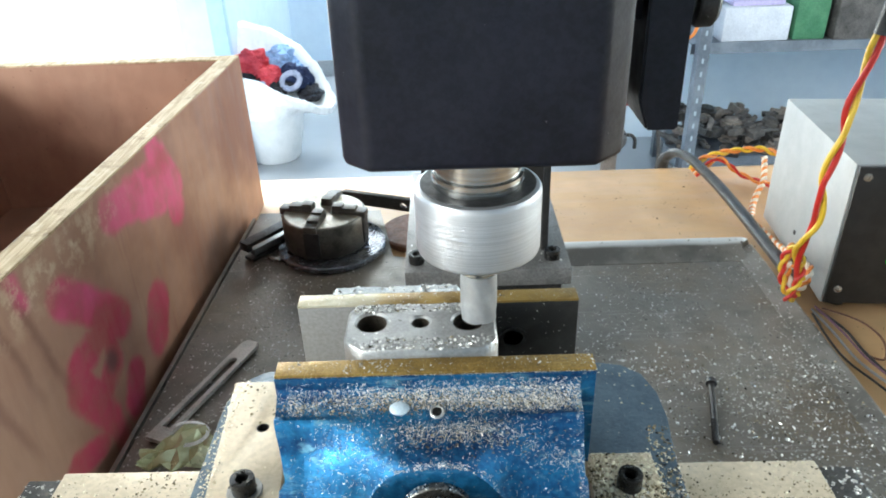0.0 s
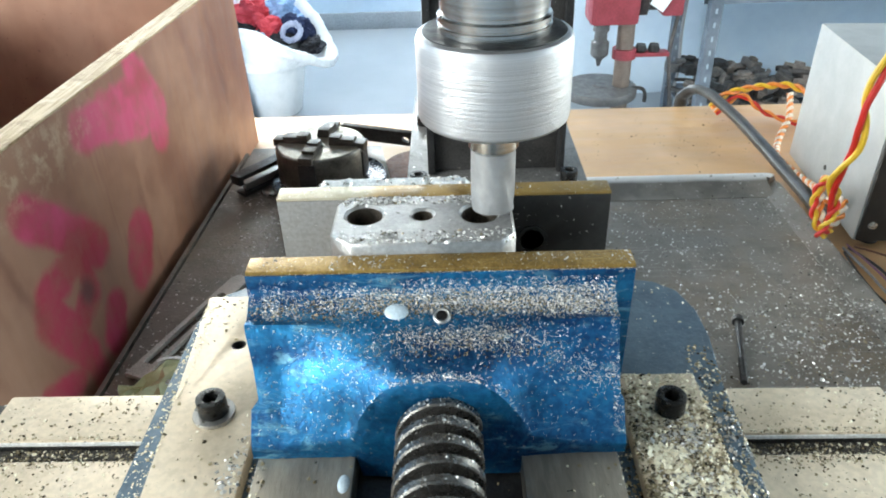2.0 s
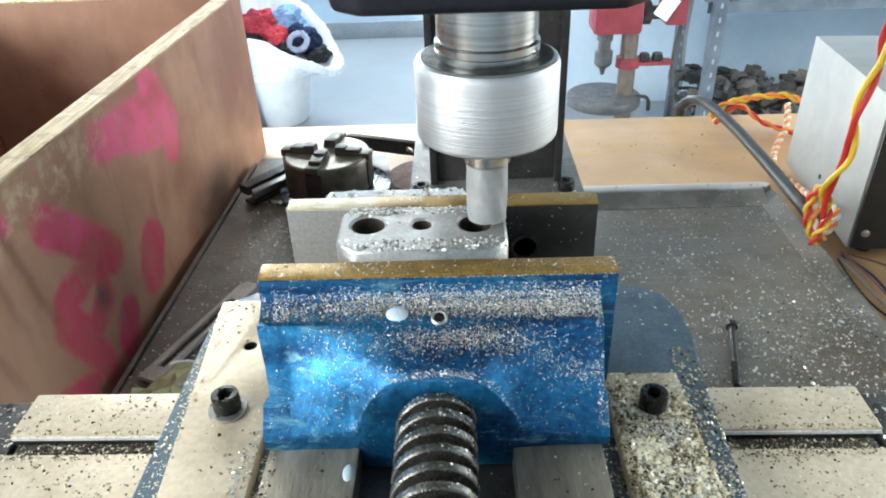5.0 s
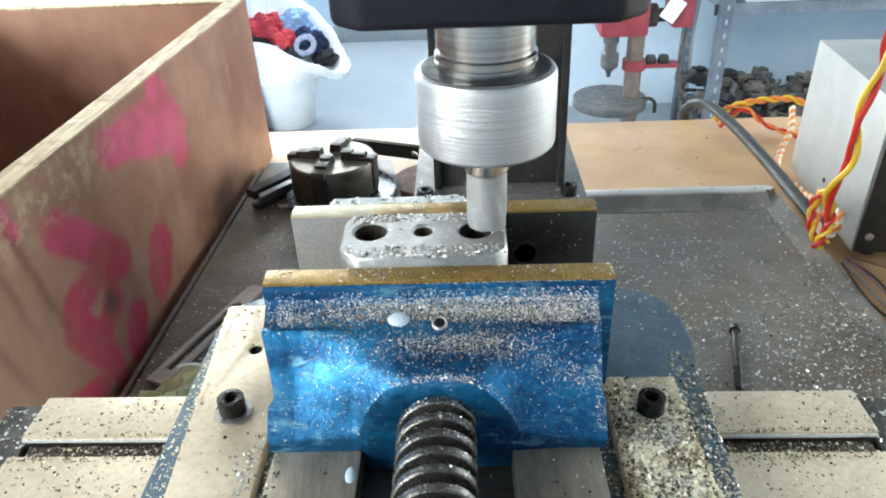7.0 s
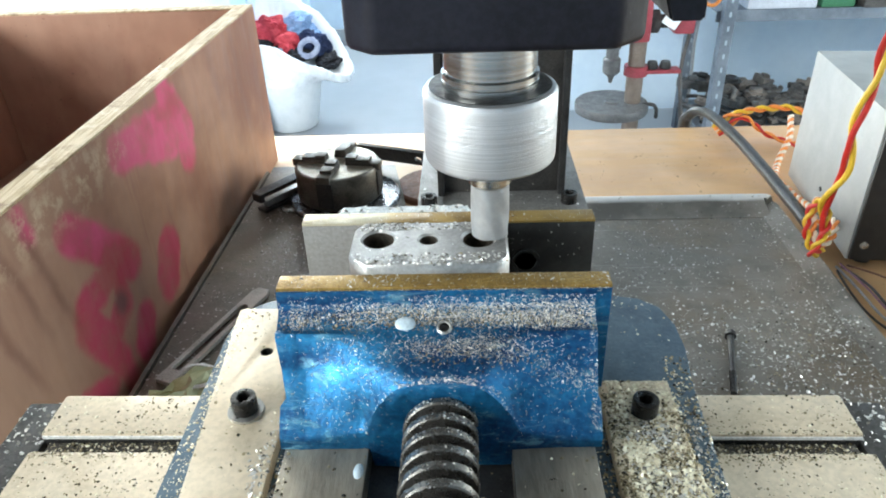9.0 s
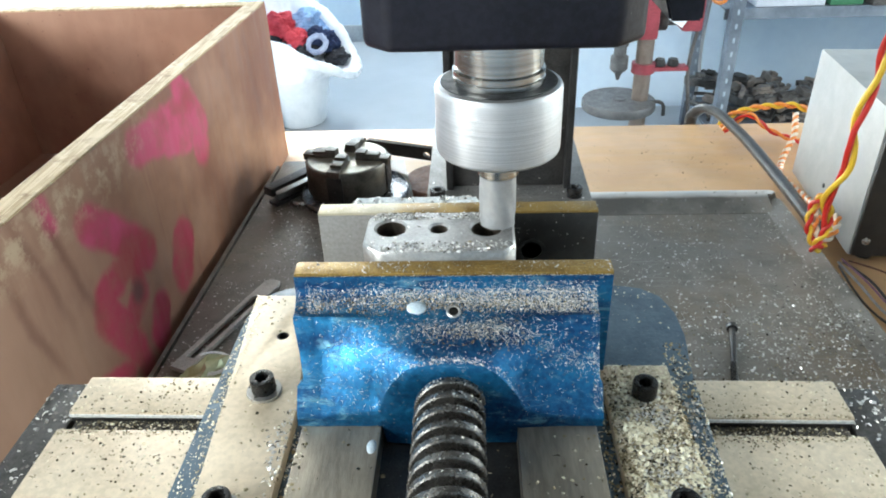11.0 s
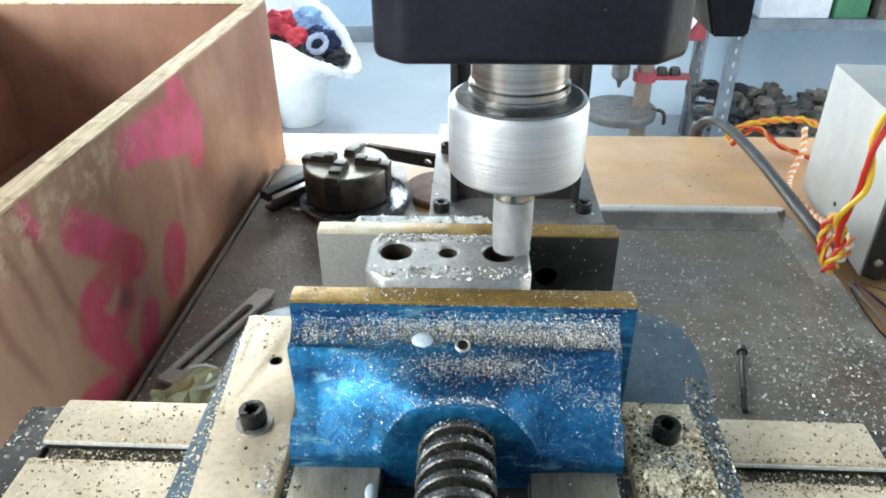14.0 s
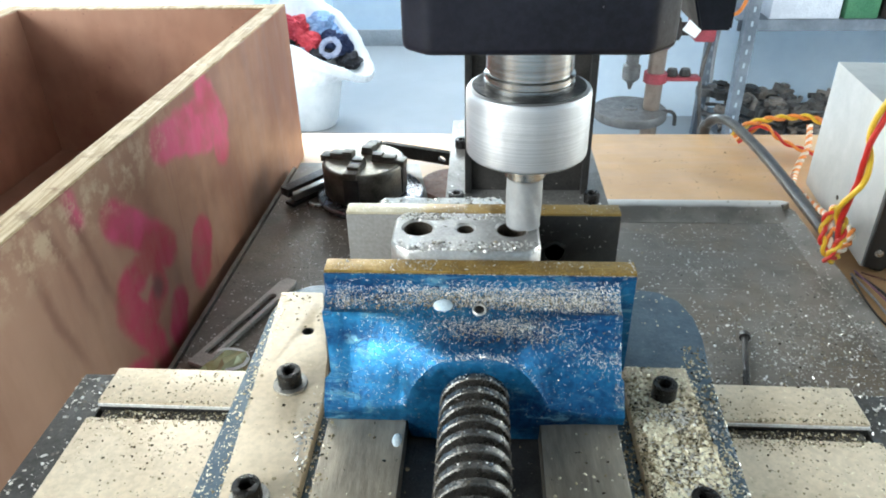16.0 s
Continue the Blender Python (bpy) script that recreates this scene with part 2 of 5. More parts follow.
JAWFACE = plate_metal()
def tray_metal():
    """Grey sheet with wide brown oil stains, pale wiped patches, scratches and fine grit."""
    n = Nodes("grey_tray_metal", metal=0.3)
    wide, mid, fine = n.noise(7, 5, 0.6), n.noise(38, 5, 0.65), n.noise(420, 3, 0.6)
    c = n.ramp(wide, (0.155, 0.138, 0.116), (0.252, 0.228, 0.196), 0.35, 0.66)
    c = n.mix(n.ramp(n.noise(9, 4, 0.6, n.mapped(loc=(3, 1, 0))), 0.0, 0.70, 0.48, 0.64), c, (0.182, 0.136, 0.090))
    c = n.mix(n.ramp(mid, 0.0, 0.45, 0.50, 0.68), c, (0.105, 0.098, 0.088))
    scratch = n.noise(1.0, 2, 0.5, n.mapped((14, 520, 14), (0, 0, 0.5)))
    c = n.mix(n.ramp(scratch, 0.0, 0.35, 0.66, 0.72), c, (0.40, 0.39, 0.37))
    c = n.mix(n.ramp(n.noise(520, 2, 0.5), 0.0, 0.9, 0.69, 0.74), c, (0.45, 0.44, 0.42))
    c = n.mix(n.ramp(n.noise(640, 2, 0.5, n.mapped(loc=(5, 2, 0))), 0.0, 0.8, 0.68, 0.73), c, (0.055, 0.050, 0.045))
    return n.colour(c).rough(n.ramp(mid, 0.32, 0.56)).bump(n.math("ADD", fine, mid), 0.0005, 0.7).mat


TRAY = tray_metal()
ALU = surface("milled_aluminium", (0.30, 0.295, 0.285), (0.44, 0.43, 0.415), 60, (0.32, 0.46), 0.75, bump=0.00025, grain=0.2)
PSU = surface("grey_enamel", (0.37, 0.38, 0.375), (0.42, 0.43, 0.42), 30, (0.4, 0.5), 0.0, bump=0.00005, grain=0.06)
PANEL = surface("black_front_panel", (0.012, 0.012, 0.012), (0.022, 0.021, 0.021), 60, (0.35, 0.5), grain=0.06)
WALL = surface("pale_blue_wall", (0.62, 0.76, 0.90), (0.70, 0.82, 0.93), 1.5, (0.6, 0.8), bump=0.0008, grain=0.06)
FLOOR = surface("grey_floor", (0.34, 0.365, 0.39), (0.41, 0.435, 0.46), 0.7, (0.32, 0.36), bump=0.00003, grain=0.04)
FRAME = surface("light_blue_frame", (0.42, 0.62, 0.85), (0.5, 0.7, 0.9), 12, (0.4, 0.6), grain=0.06)
WHITE = surface("white_plastic", (0.75, 0.78, 0.80), (0.84, 0.86, 0.88), 15, (0.35, 0.5), grain=0.06)
RED = surface("red_paint", (0.22, 0.030, 0.040), (0.31, 0.05, 0.065), 20, (0.35, 0.5))
RACK = surface("galvanised_steel", (0.13, 0.155, 0.19), (0.22, 0.25, 0.29), 12, (0.4, 0.6), 0.3, grain=0.1)
RUBBER = surface("black_cable", (0.018, 0.018, 0.018), (0.045, 0.045, 0.045), 80, (0.3, 0.45))
REDWIRE = surface("red_wire", (0.50, 0.015, 0.01), (0.62, 0.03, 0.02), 200, (0.3, 0.45))
YELWIRE = surface("yellow_wire", (0.70, 0.42, 0.02), (0.80, 0.52, 0.04), 200, (0.3, 0.45))
ORWIRE = surface("orange_wire", (0.75, 0.20, 0.03), (0.85, 0.30, 0.06), 200, (0.3, 0.45))
PALEWIRE = surface("pale_wire", (0.75, 0.62, 0.50), (0.85, 0.75, 0.62), 200, (0.3, 0.45))
RUST = surface("rusty_brown", (0.09, 0.035, 0.02), (0.17, 0.075, 0.045), 90, (0.55, 0.75))
CLUTTER = surface("dark_clutter", (0.035, 0.033, 0.034), (0.115, 0.105, 0.098), 20, (0.6, 0.8))
FOIL = surface("olive_foil", (0.52, 0.51, 0.27), (0.74, 0.73, 0.52), 25, (0.16, 0.28), 0.45, grain=0.1)


def nut_metal():
    n = Nodes("turned_aluminium", metal=0.85)
    rings = n.noise(1.0, 3, 0.7, n.mapped((3, 3, 3600)))
    n.colour(n.mix(0.6, n.ramp(n.noise(60, 4), (0.50, 0.505, 0.515), (0.57, 0.575, 0.585)), n.ramp(rings, (0.36, 0.365, 0.37), (0.64, 0.645, 0.655), 0.32, 0.68)))
    return n.rough(n.ramp(rings, 0.34, 0.48)).bump(rings, 0.00030, 0.7).mat


def wood(name, a, b, grain, rough=0.55, bump=0.0003):
    n = Nodes(name)
    g = n.noise(1.0, 5, 0.65, n.mapped(grain), 0.4)
    c = n.ramp(g, a, b, 0.3, 0.7)
    c = n.mix(0.5, c, n.ramp(n.noise(9, 4), tuple(v * 0.75 for v in a), tuple(min(1, v * 1.12) for v in b)))
    c = n.mix(n.ramp(n.noise(330, 2), 0.0, 0.7, 0.70, 0.76), c, tuple(v * 0.35 for v in a))
    return n.colour(c).rough(n.ramp(g, rough - 0.1, rough + 0.12)).bump(g, bump, 0.5).mat


def painted_ply():
    """Box side: brown ply with upright smears, pale scuffs, a lightened near end and sprayed pink patches."""
    n = Nodes("stained_ply")
    g = n.noise(1.0, 5, 0.65, n.mapped((60, 60, 7)), 0.6)
    c = n.ramp(g, (0.26, 0.118, 0.072), (0.375, 0.190, 0.116), 0.3, 0.72)
    c = n.mix(0.55, c, n.ramp(n.noise(11, 4, 0.6), (0.185, 0.072, 0.041), (0.44, 0.248, 0.162), 0.32, 0.68))
    c = n.mix(n.ramp(n.noise(1.0, 4, 0.6, n.mapped((26, 26, 4)), 0.8), 0.0, 0.55, 0.58, 0.70), c, (0.24, 0.09, 0.06))
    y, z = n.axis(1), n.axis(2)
    # Tan, scuffed near end; its brighter light is partly mixed into the colour.
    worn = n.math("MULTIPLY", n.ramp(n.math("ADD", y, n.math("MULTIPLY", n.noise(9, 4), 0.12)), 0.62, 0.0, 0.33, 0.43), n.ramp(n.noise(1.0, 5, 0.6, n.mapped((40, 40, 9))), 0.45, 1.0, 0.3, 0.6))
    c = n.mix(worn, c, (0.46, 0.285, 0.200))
    wob = n.noise(26, 5, 0.65)
    wob2 = n.noise(170, 3, 0.6)
    py = n.math("ADD", y, n.math("MULTIPLY", n.math("SUBTRACT", wob, 0.5), 0.012))
    pz = n.math("ADD", z, n.math("MULTIPLY", n.math("SUBTRACT", n.noise(31, 4, 0.6), 0.5), 0.012))
    mask = 1.0
    for y0, z0, y1, z1, r in PINK:
        ly, lz = y1 - y0, z1 - z0
        ay, az = n.math("SUBTRACT", py, y0), n.math("SUBTRACT", pz, B + z0)
        s = n.math("DIVIDE", n.math("ADD", n.math("MULTIPLY", ay, ly), n.math("MULTIPLY", az, lz)), ly * ly + lz * lz)
        s = n.math("MINIMUM", n.math("MAXIMUM", s, 0.0), 1.0)
        dy, dz = n.math("SUBTRACT", ay, n.math("MULTIPLY", s, ly)), n.math("SUBTRACT", az, n.math("MULTIPLY", s, lz))
        d = n.math("SQRT", n.math("ADD", n.math("MULTIPLY", dy, dy), n.math("MULTIPLY", dz, dz)))
        mask = n.math("MINIMUM", mask, n.math("SUBTRACT", d, r))
    mask = n.math("MULTIPLY", mask, -100.0)
    mask = n.math("ADD", mask, n.math("MULTIPLY", n.math("SUBTRACT", wob2, 0.5), 0.35))
    inside = n.math("GREATER_THAN", n.axis(0), -0.36)
    pink = n.mix(n.ramp(n.noise(24, 3), 0.0, 1.0, 0.35, 0.6), n.ramp(z, (0.38, 0.020, 0.046), (0.44, 0.032, 0.080), B + 0.085, B + 0.115), n.ramp(z, (0.48, 0.038, 0.092), (0.60, 0.074, 0.180), B + 0.085, B + 0.115))
    c = n.mix(n.math("MULTIPLY", n.math("MULTIPLY", n.ramp(mask, 0.0, 1.0, -0.60, 0.15), n.ramp(n.noise(48, 5, 0.7), 0.62, 0.92, 0.36, 0.60)), inside), c, pink)
    sy, sz = n.math("DIVIDE", n.math("SUBTRACT", py, 0.366), 0.009), n.math("DIVIDE", n.math("SUBTRACT", pz, B + 0.065), 0.010)
    smudge = n.math("SQRT", n.math("ADD", n.math("MULTIPLY", sy, sy), n.math("MULTIPLY", sz, sz)))
    c = n.mix(n.math("MULTIPLY", n.ramp(smudge, 0.7, 0.0, 0.3, 1.3), inside), c, (0.085, 0.060, 0.052))
    for k0, k1, y0 in ((0.085, 0.135, 0.312), (0.10, 0.145, 0.292), (0.075, 0.120, 0.268)):
        streak = n.math("ABSOLUTE", n.math("SUBTRACT", n.math("ADD", py, n.math("MULTIPLY", n.math("SUBTRACT", z, B), 0.25)), y0 + 0.028))
        tall = n.math("MULTIPLY", n.ramp(z, 0.0, 1.0, B + k0 - 0.02, B + k0 + 0.02), n.ramp(z, 1.0, 0.3, B + k1, B + k1 + 0.03))
        c = n.mix(n.math("MULTIPLY", n.math("MULTIPLY", n.ramp(streak, 0.55, 0.0, 0.0, 0.006), tall), inside), c, (0.17, 0.070, 0.048))
    band = n.math("SUBTRACT", 1.0, n.math("DIVIDE", n.math("ABSOLUTE", n.math("SUBTRACT", z, B + 0.152)), 0.024))
    scuff = n.math("MULTIPLY", n.math("MAXIMUM", band, 0.0), n.ramp(n.noise(85, 6, 0.7), 0.0, 0.9, 0.46, 0.62))
    c = n.mix(n.math("MULTIPLY", scuff, n.ramp(y, 0.9, 0.0, 0.36, 0.46)), c, (0.56, 0.42, 0.28))
    return n.colour(c).rough(n.ramp(g, 0.34, 0.52)).bump(g, 0.0003, 0.5).mat


PINK = [(0.487, 0.160, 0.492, 0.146, 0.0095), (0.492, 0.146, 0.507, 0.122, 0.0155), (0.507, 0.122, 0.505, 0.104, 0.0120), (0.490, 0.138, 0.440, 0.143, 0.0135),
        (0.440, 0.143, 0.410, 0.145, 0.0110), (0.486, 0.122, 0.455, 0.131, 0.0095), (0.337, 0.131, 0.362, 0.109, 0.0105), (0.362, 0.109, 0.388, 0.082, 0.0110),
        (0.366, 0.088, 0.350, 0.086, 0.0070), (0.350, 0.086, 0.331, 0.085, 0.0080), (0.331, 0.085, 0.327, 0.073, 0.0110), (0.327, 0.073, 0.340, 0.053, 0.0110),
        (0.340, 0.053, 0.347, 0.031, 0.0090), (0.347, 0.031, 0.352, 0.012, 0.0070), (0.372, 0.085, 0.370, 0.062, 0.0065), (0.368, 0.062, 0.345, 0.052, 0.0075), (0.386, 0.036, 0.378, 0.022, 0.0115), (0.330, 0.028, 0.300, 0.036, 0.0070), (0.440, 0.058, 0.430, 0.041, 0.0155), (0.304, 0.161, 0.306, 0.148, 0.0035)]
NUT = nut_metal()
PLY_IN = wood("reddish_box_ply", (0.25, 0.116, 0.076), (0.42, 0.238, 0.160), (14, 14, 5), 0.5)
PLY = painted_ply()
def ply_edge():
    """Raw layered edge: pale and dark plies, frayed and dirty in places."""
    n = Nodes("ply_edge", 0.65)
    g = n.noise(1.0, 5, 0.65, n.mapped((420, 22, 420)))
    c = n.ramp(g, (0.34, 0.235, 0.115), (0.60, 0.47, 0.29), 0.32, 0.66)
    c = n.mix(n.ramp(n.noise(70, 5, 0.7), 0.0, 0.7, 0.53, 0.66), c, (0.20, 0.115, 0.055))
    c = n.mix(n.ramp(n.noise(38, 4, 0.6), 0.0, 0.6, 0.56, 0.68), c, (0.70, 0.60, 0.42))
    return n.colour(c).bump(g, 0.0006, 0.6).mat


PLY_EDGE = ply_edge()
BENCH = wood("bench_ply", (0.50, 0.29, 0.13), (0.62, 0.39, 0.20), (9, 70, 70), 0.42)

# ---- the room ----
def room():
    structure("floor", box(-2.6, 2.3, -2.5, 4.2, -0.10, 0.0), FLOOR, "smooth pale grey concrete workshop floor")
    structure("ground", box(-40, 40, 4.3, 60, -0.12, -0.03), OUTSIDE, "pale sunlit ground outside the doorway")
    structure("ground_step", box(-2.6, -0.98, 2.90, 4.3, -0.12, -0.02), OUTSIDE, "pale sunlit concrete step outside the doorway")
    # Unseen ceiling, kept dark to cut fill from above.
    structure("ceiling", merge(box(-2.6, 2.3, -2.5, 2.88, 2.9, 3.0), box(-1.0, 2.3, 2.88, 4.2, 2.9, 3.0)), CEIL, "unseen dark grey ceiling closing the room")
    structure("wall_far", box(-0.86, 2.3, 4.05, 4.2, 0, 2.9), WALL, "pale blue painted far wall of the workshop")
    structure("wall_nook", box(0.22, 2.15, 2.95, 3.10, 0, 2.9), WALL, "pale blue wall behind the rack")
    skirting = box(-0.86, 2.3, 4.035, 4.05, 0, 0.09, 0.003)
    structure("baseboard", skirting, SKIRT, "brownish painted skirting along the far wall")
    structure("wall_corner", box(-1.0, -0.86, 2.74, 4.2, 0, 2.9), WALL, "pale blue wall return beside the doorway")
    bm = box(-2.6, -1.92, 2.74, 2.88, 0, 2.9)
    merge(bm, box(-1.92, -1.0, 2.74, 2.88, 2.12, 2.9))
    structure("wall_door", bm, WALL, "pale blue wall with a bright open doorway")
    door = thing("door_1", (-1.42, 2.8, 0), "light blue painted frame of an open doorway", "door frame", kind="structure")
    part("jamb", box(-0.875, -0.815, 2.70, 2.74, 0, 2.16, 0.004), FRAME, door)
    part("jamb", box(-1.96, -1.92, 2.70, 2.74, 0, 2.16, 0.004), FRAME, door)
    part("head", box(-1.92, -0.875, 2.70, 2.74, 2.12, 2.16, 0.004), FRAME, door)
    bm = box(-2.6, -2.45, -2.5, -2.05, 0, 2.9)
    merge(bm, box(-2.6, -2.45, -0.25, 2.74, 0, 2.9))
    merge(bm, box(-2.6, -2.45, -2.05, -0.25, 0, 1.3))
    merge(bm, box(-2.6, -2.45, -2.05, -0.25, 2.7, 2.9))
    structure("wall_left", bm, WALL, "pale blue side wall with a window opening")
    # Unseen wall in a muted tone, limiting bounce onto the front faces.
    structure("wall_back", box(-2.45, 2.15, -2.5, -2.35, 0, 2.9), DIM, "unseen blue-grey wall closing the room behind the bench")
    # Unseen wall with an opening for the fill lamp and pale bounce.
    bm = box(2.15, 2.3, -2.35, 0.4, 0, 2.9)
    merge(bm, box(2.15, 2.3, 1.7, 4.05, 0, 2.9))
    merge(bm, box(2.15, 2.3, 0.4, 1.7, 0, 0.85))
    merge(bm, box(2.15, 2.3, 0.4, 1.7, 1.65, 2.9))
    structure("wall_right", bm, WALL, "unseen pale blue side wall with an added low opening")


OUTSIDE = surface("pale_ground", (0.55, 0.53, 0.50), (0.66, 0.64, 0.60), 1.5, (0.7, 0.9))
DIM = surface("blue_grey_wall", (0.33, 0.40, 0.46), (0.42, 0.49, 0.55), 2, (0.6, 0.8))
CEIL = surface("dim_ceiling_grey", (0.19, 0.185, 0.18), (0.26, 0.25, 0.245), 3, (0.7, 0.9))
SKIRT = surface("skirting_paint", (0.34, 0.36, 0.38), (0.42, 0.44, 0.46), 10, (0.5, 0.7))
room()


# ---- bench, tray, machine ----
def bench():
    t = thing("workbench", (0.0, 0.25, 0.0), "tan plywood topped workbench with a steel frame", "workbench")
    part("top", box(-0.95, 1.05, -0.40, 0.79, B - 0.03, B, 0.002), BENCH, t)
    for x in (-0.88, 0.98):
        for y in (-0.33, 0.72):
            part("leg", box(x - 0.03, x + 0.03, y - 0.03, y + 0.03, 0, B - 0.03, 0.003), RACK, t)
    for y in (-0.33, 0.72):
        part("rail", box(-0.85, 0.95, y - 0.02, y + 0.02, B - 0.11, B - 0.03, 0.002), RACK, t)


def tray():
    t = thing("machine_tray", (0.0, 0.3, B), "grey metal machine tray with a sloping rim, strewn with chips", "tray")
    xl0, xl1 = -0.2172, -0.2450  # left edge, rear and front
    poly = [(-0.2110, 0.660), (-0.088, 0.660), (-0.070, 0.566), (-0.050, 0.560), (0.232, 0.560), (0.244, 0.548), (0.246, 0.272), (0.2215, 0.272), (0.2215, -0.20), (xl1 + 0.004, -0.20)]
    part("floor_plate", prism(poly, B + 0.0005, B + 0.020), TRAY, t)
    corner = [(0.2535 - 0.012 + 0.012 * math.sin(a), 0.570 - 0.012 + 0.012 * math.cos(a)) for a in [i * math.pi / 2 / 8 for i in range(9)]]
    path = [V((-0.052, 0.570, B)), V((0.1, 0.570, B))] + [V((x, y, B)) for x, y in corner] + [V((0.2540, 0.40, B)), V((0.2545, 0.273, B))]
    # section: a to the right of travel (inwards), b up
    sec = [(0.0, 0.0), (0.0, 0.0255), (0.0012, 0.0272), (0.0045, 0.0276), (0.0080, 0.0266), (0.025, 0.0212), (0.031, 0.0203), (0.031, 0.0)]
    bm = bmesh.new()
    rings = []
    for i, p in enumerate(path):
        d = (path[min(i + 1, len(path) - 1)] - path[max(i - 1, 0)]).normalized()
        side = V((d.y, -d.x, 0))
        low = 1.0 if p.y > 0.566 else 0.60
        rings.append([bm.verts.new(p + side * (a * low) + V((0, 0, b if low == 1 or b < 0.0204 else 0.0203 + (b - 0.0203) * 0.25))) for a, b in sec])
    for r, q in zip(rings, rings[1:]):
        for i in range(len(sec)):
            j = (i + 1) % len(sec)
            bm.faces.new((r[i], r[j], q[j], q[i]))
    bm.faces.new(rings[0])
    bm.faces.new(rings[-1])
    bmesh.ops.recalc_face_normals(bm, faces=bm.faces[:])
    part("rim", bm, RIM, t)
    # low lip along the box
    lip = [V((-0.2460, -0.20, 0)), V((-0.2355, 0.10, 0)), V((-0.2230, 0.45, 0)), V((-0.2160, 0.648, 0))]
    bm = bmesh.new()
    for a, c in zip(lip, lip[1:]):
        merge(bm, prism([(a.x, a.y), (a.x + 0.003, a.y), (c.x + 0.003, c.y), (c.x, c.y)], B + 0.0005, B + 0.0209))
    part("lip", bm, TRAY, t, "low worn lip of the tray")
    return t


def rim_metal():
    """Dull grey rim with a worn rear crest, its highlight painted in."""
    n = Nodes("worn_lit_rim_metal", metal=0.25)
    g = n.noise(26, 5, 0.6)
    c = n.ramp(g, (0.15, 0.138, 0.122), (0.27, 0.25, 0.222))
    # Whitens the worn rear crest to carry its highlight.
    high = n.math("ADD", n.axis(2), n.math("MULTIPLY", n.math("SUBTRACT", n.noise(45, 4), 0.5), 0.0014))
    c = n.mix(n.math("MULTIPLY", n.ramp(high, 0.0, 0.9, B + 0.0252, B + 0.0268), n.ramp(n.axis(1), 0.0, 1.0, 0.548, 0.556)), c, (0.86, 0.85, 0.83))
    c = n.mix(n.ramp(n.noise(600, 2, 0.5), 0.0, 0.7, 0.68, 0.73), c, (0.5, 0.48, 0.45))
    return n.colour(c).rough(n.ramp(g, 0.32, 0.46)).bump(n.noise(110, 4), 0.0003, 0.5).mat


RIM = rim_metal()


def cap_screw(parent, x, y, z, r=0.0041, h=0.0055, washer=True, mat=None):
    """A socket head screw with its washer standing on z."""
    mat = mat or BOLT
    z0 = z
    if washer:
        part("washer", lathe([(r * 0.6, 0), (r * 1.42, 0), (r * 1.46, 0.0004), (r * 1.42, 0.0011), (r * 0.6, 0.0011)], 28, Matrix.Translation((x, y, z0))), STEEL, parent, "dull steel washer")
        z0 += 0.0011
    outer = [(p[0], p[1]) for p in circle(x, y, r, 32)]
    hexa = circle(x, y, r * 0.55, 6, 0.4)
    bm = prism(outer, z0, z0 + h, 0.0004, 2, [hexa])
    merge(bm, lathe([(0, 0), (r * 0.7, 0), (r * 0.7, h * 0.35), (0, h * 0.35)], 16, Matrix.Translation((x, y, z0))))
    part("cap_screw", bm, mat, parent, "black socket head screw")


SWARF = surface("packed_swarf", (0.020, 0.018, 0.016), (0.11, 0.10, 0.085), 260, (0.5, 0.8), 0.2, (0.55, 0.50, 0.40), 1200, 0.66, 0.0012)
ENDPLATE = surface("oily_end_plate", (0.030, 0.029, 0.027), (0.070, 0.067, 0.062), 60, (0.45, 0.65), 0.2, (0.30, 0.28, 0.25), 800, 0.72, 0.0003)
EDGE = surface("bright_metal", (0.62, 0.61, 0.59), (0.80, 0.79, 0.77), 60, (0.35, 0.5), 0.2)


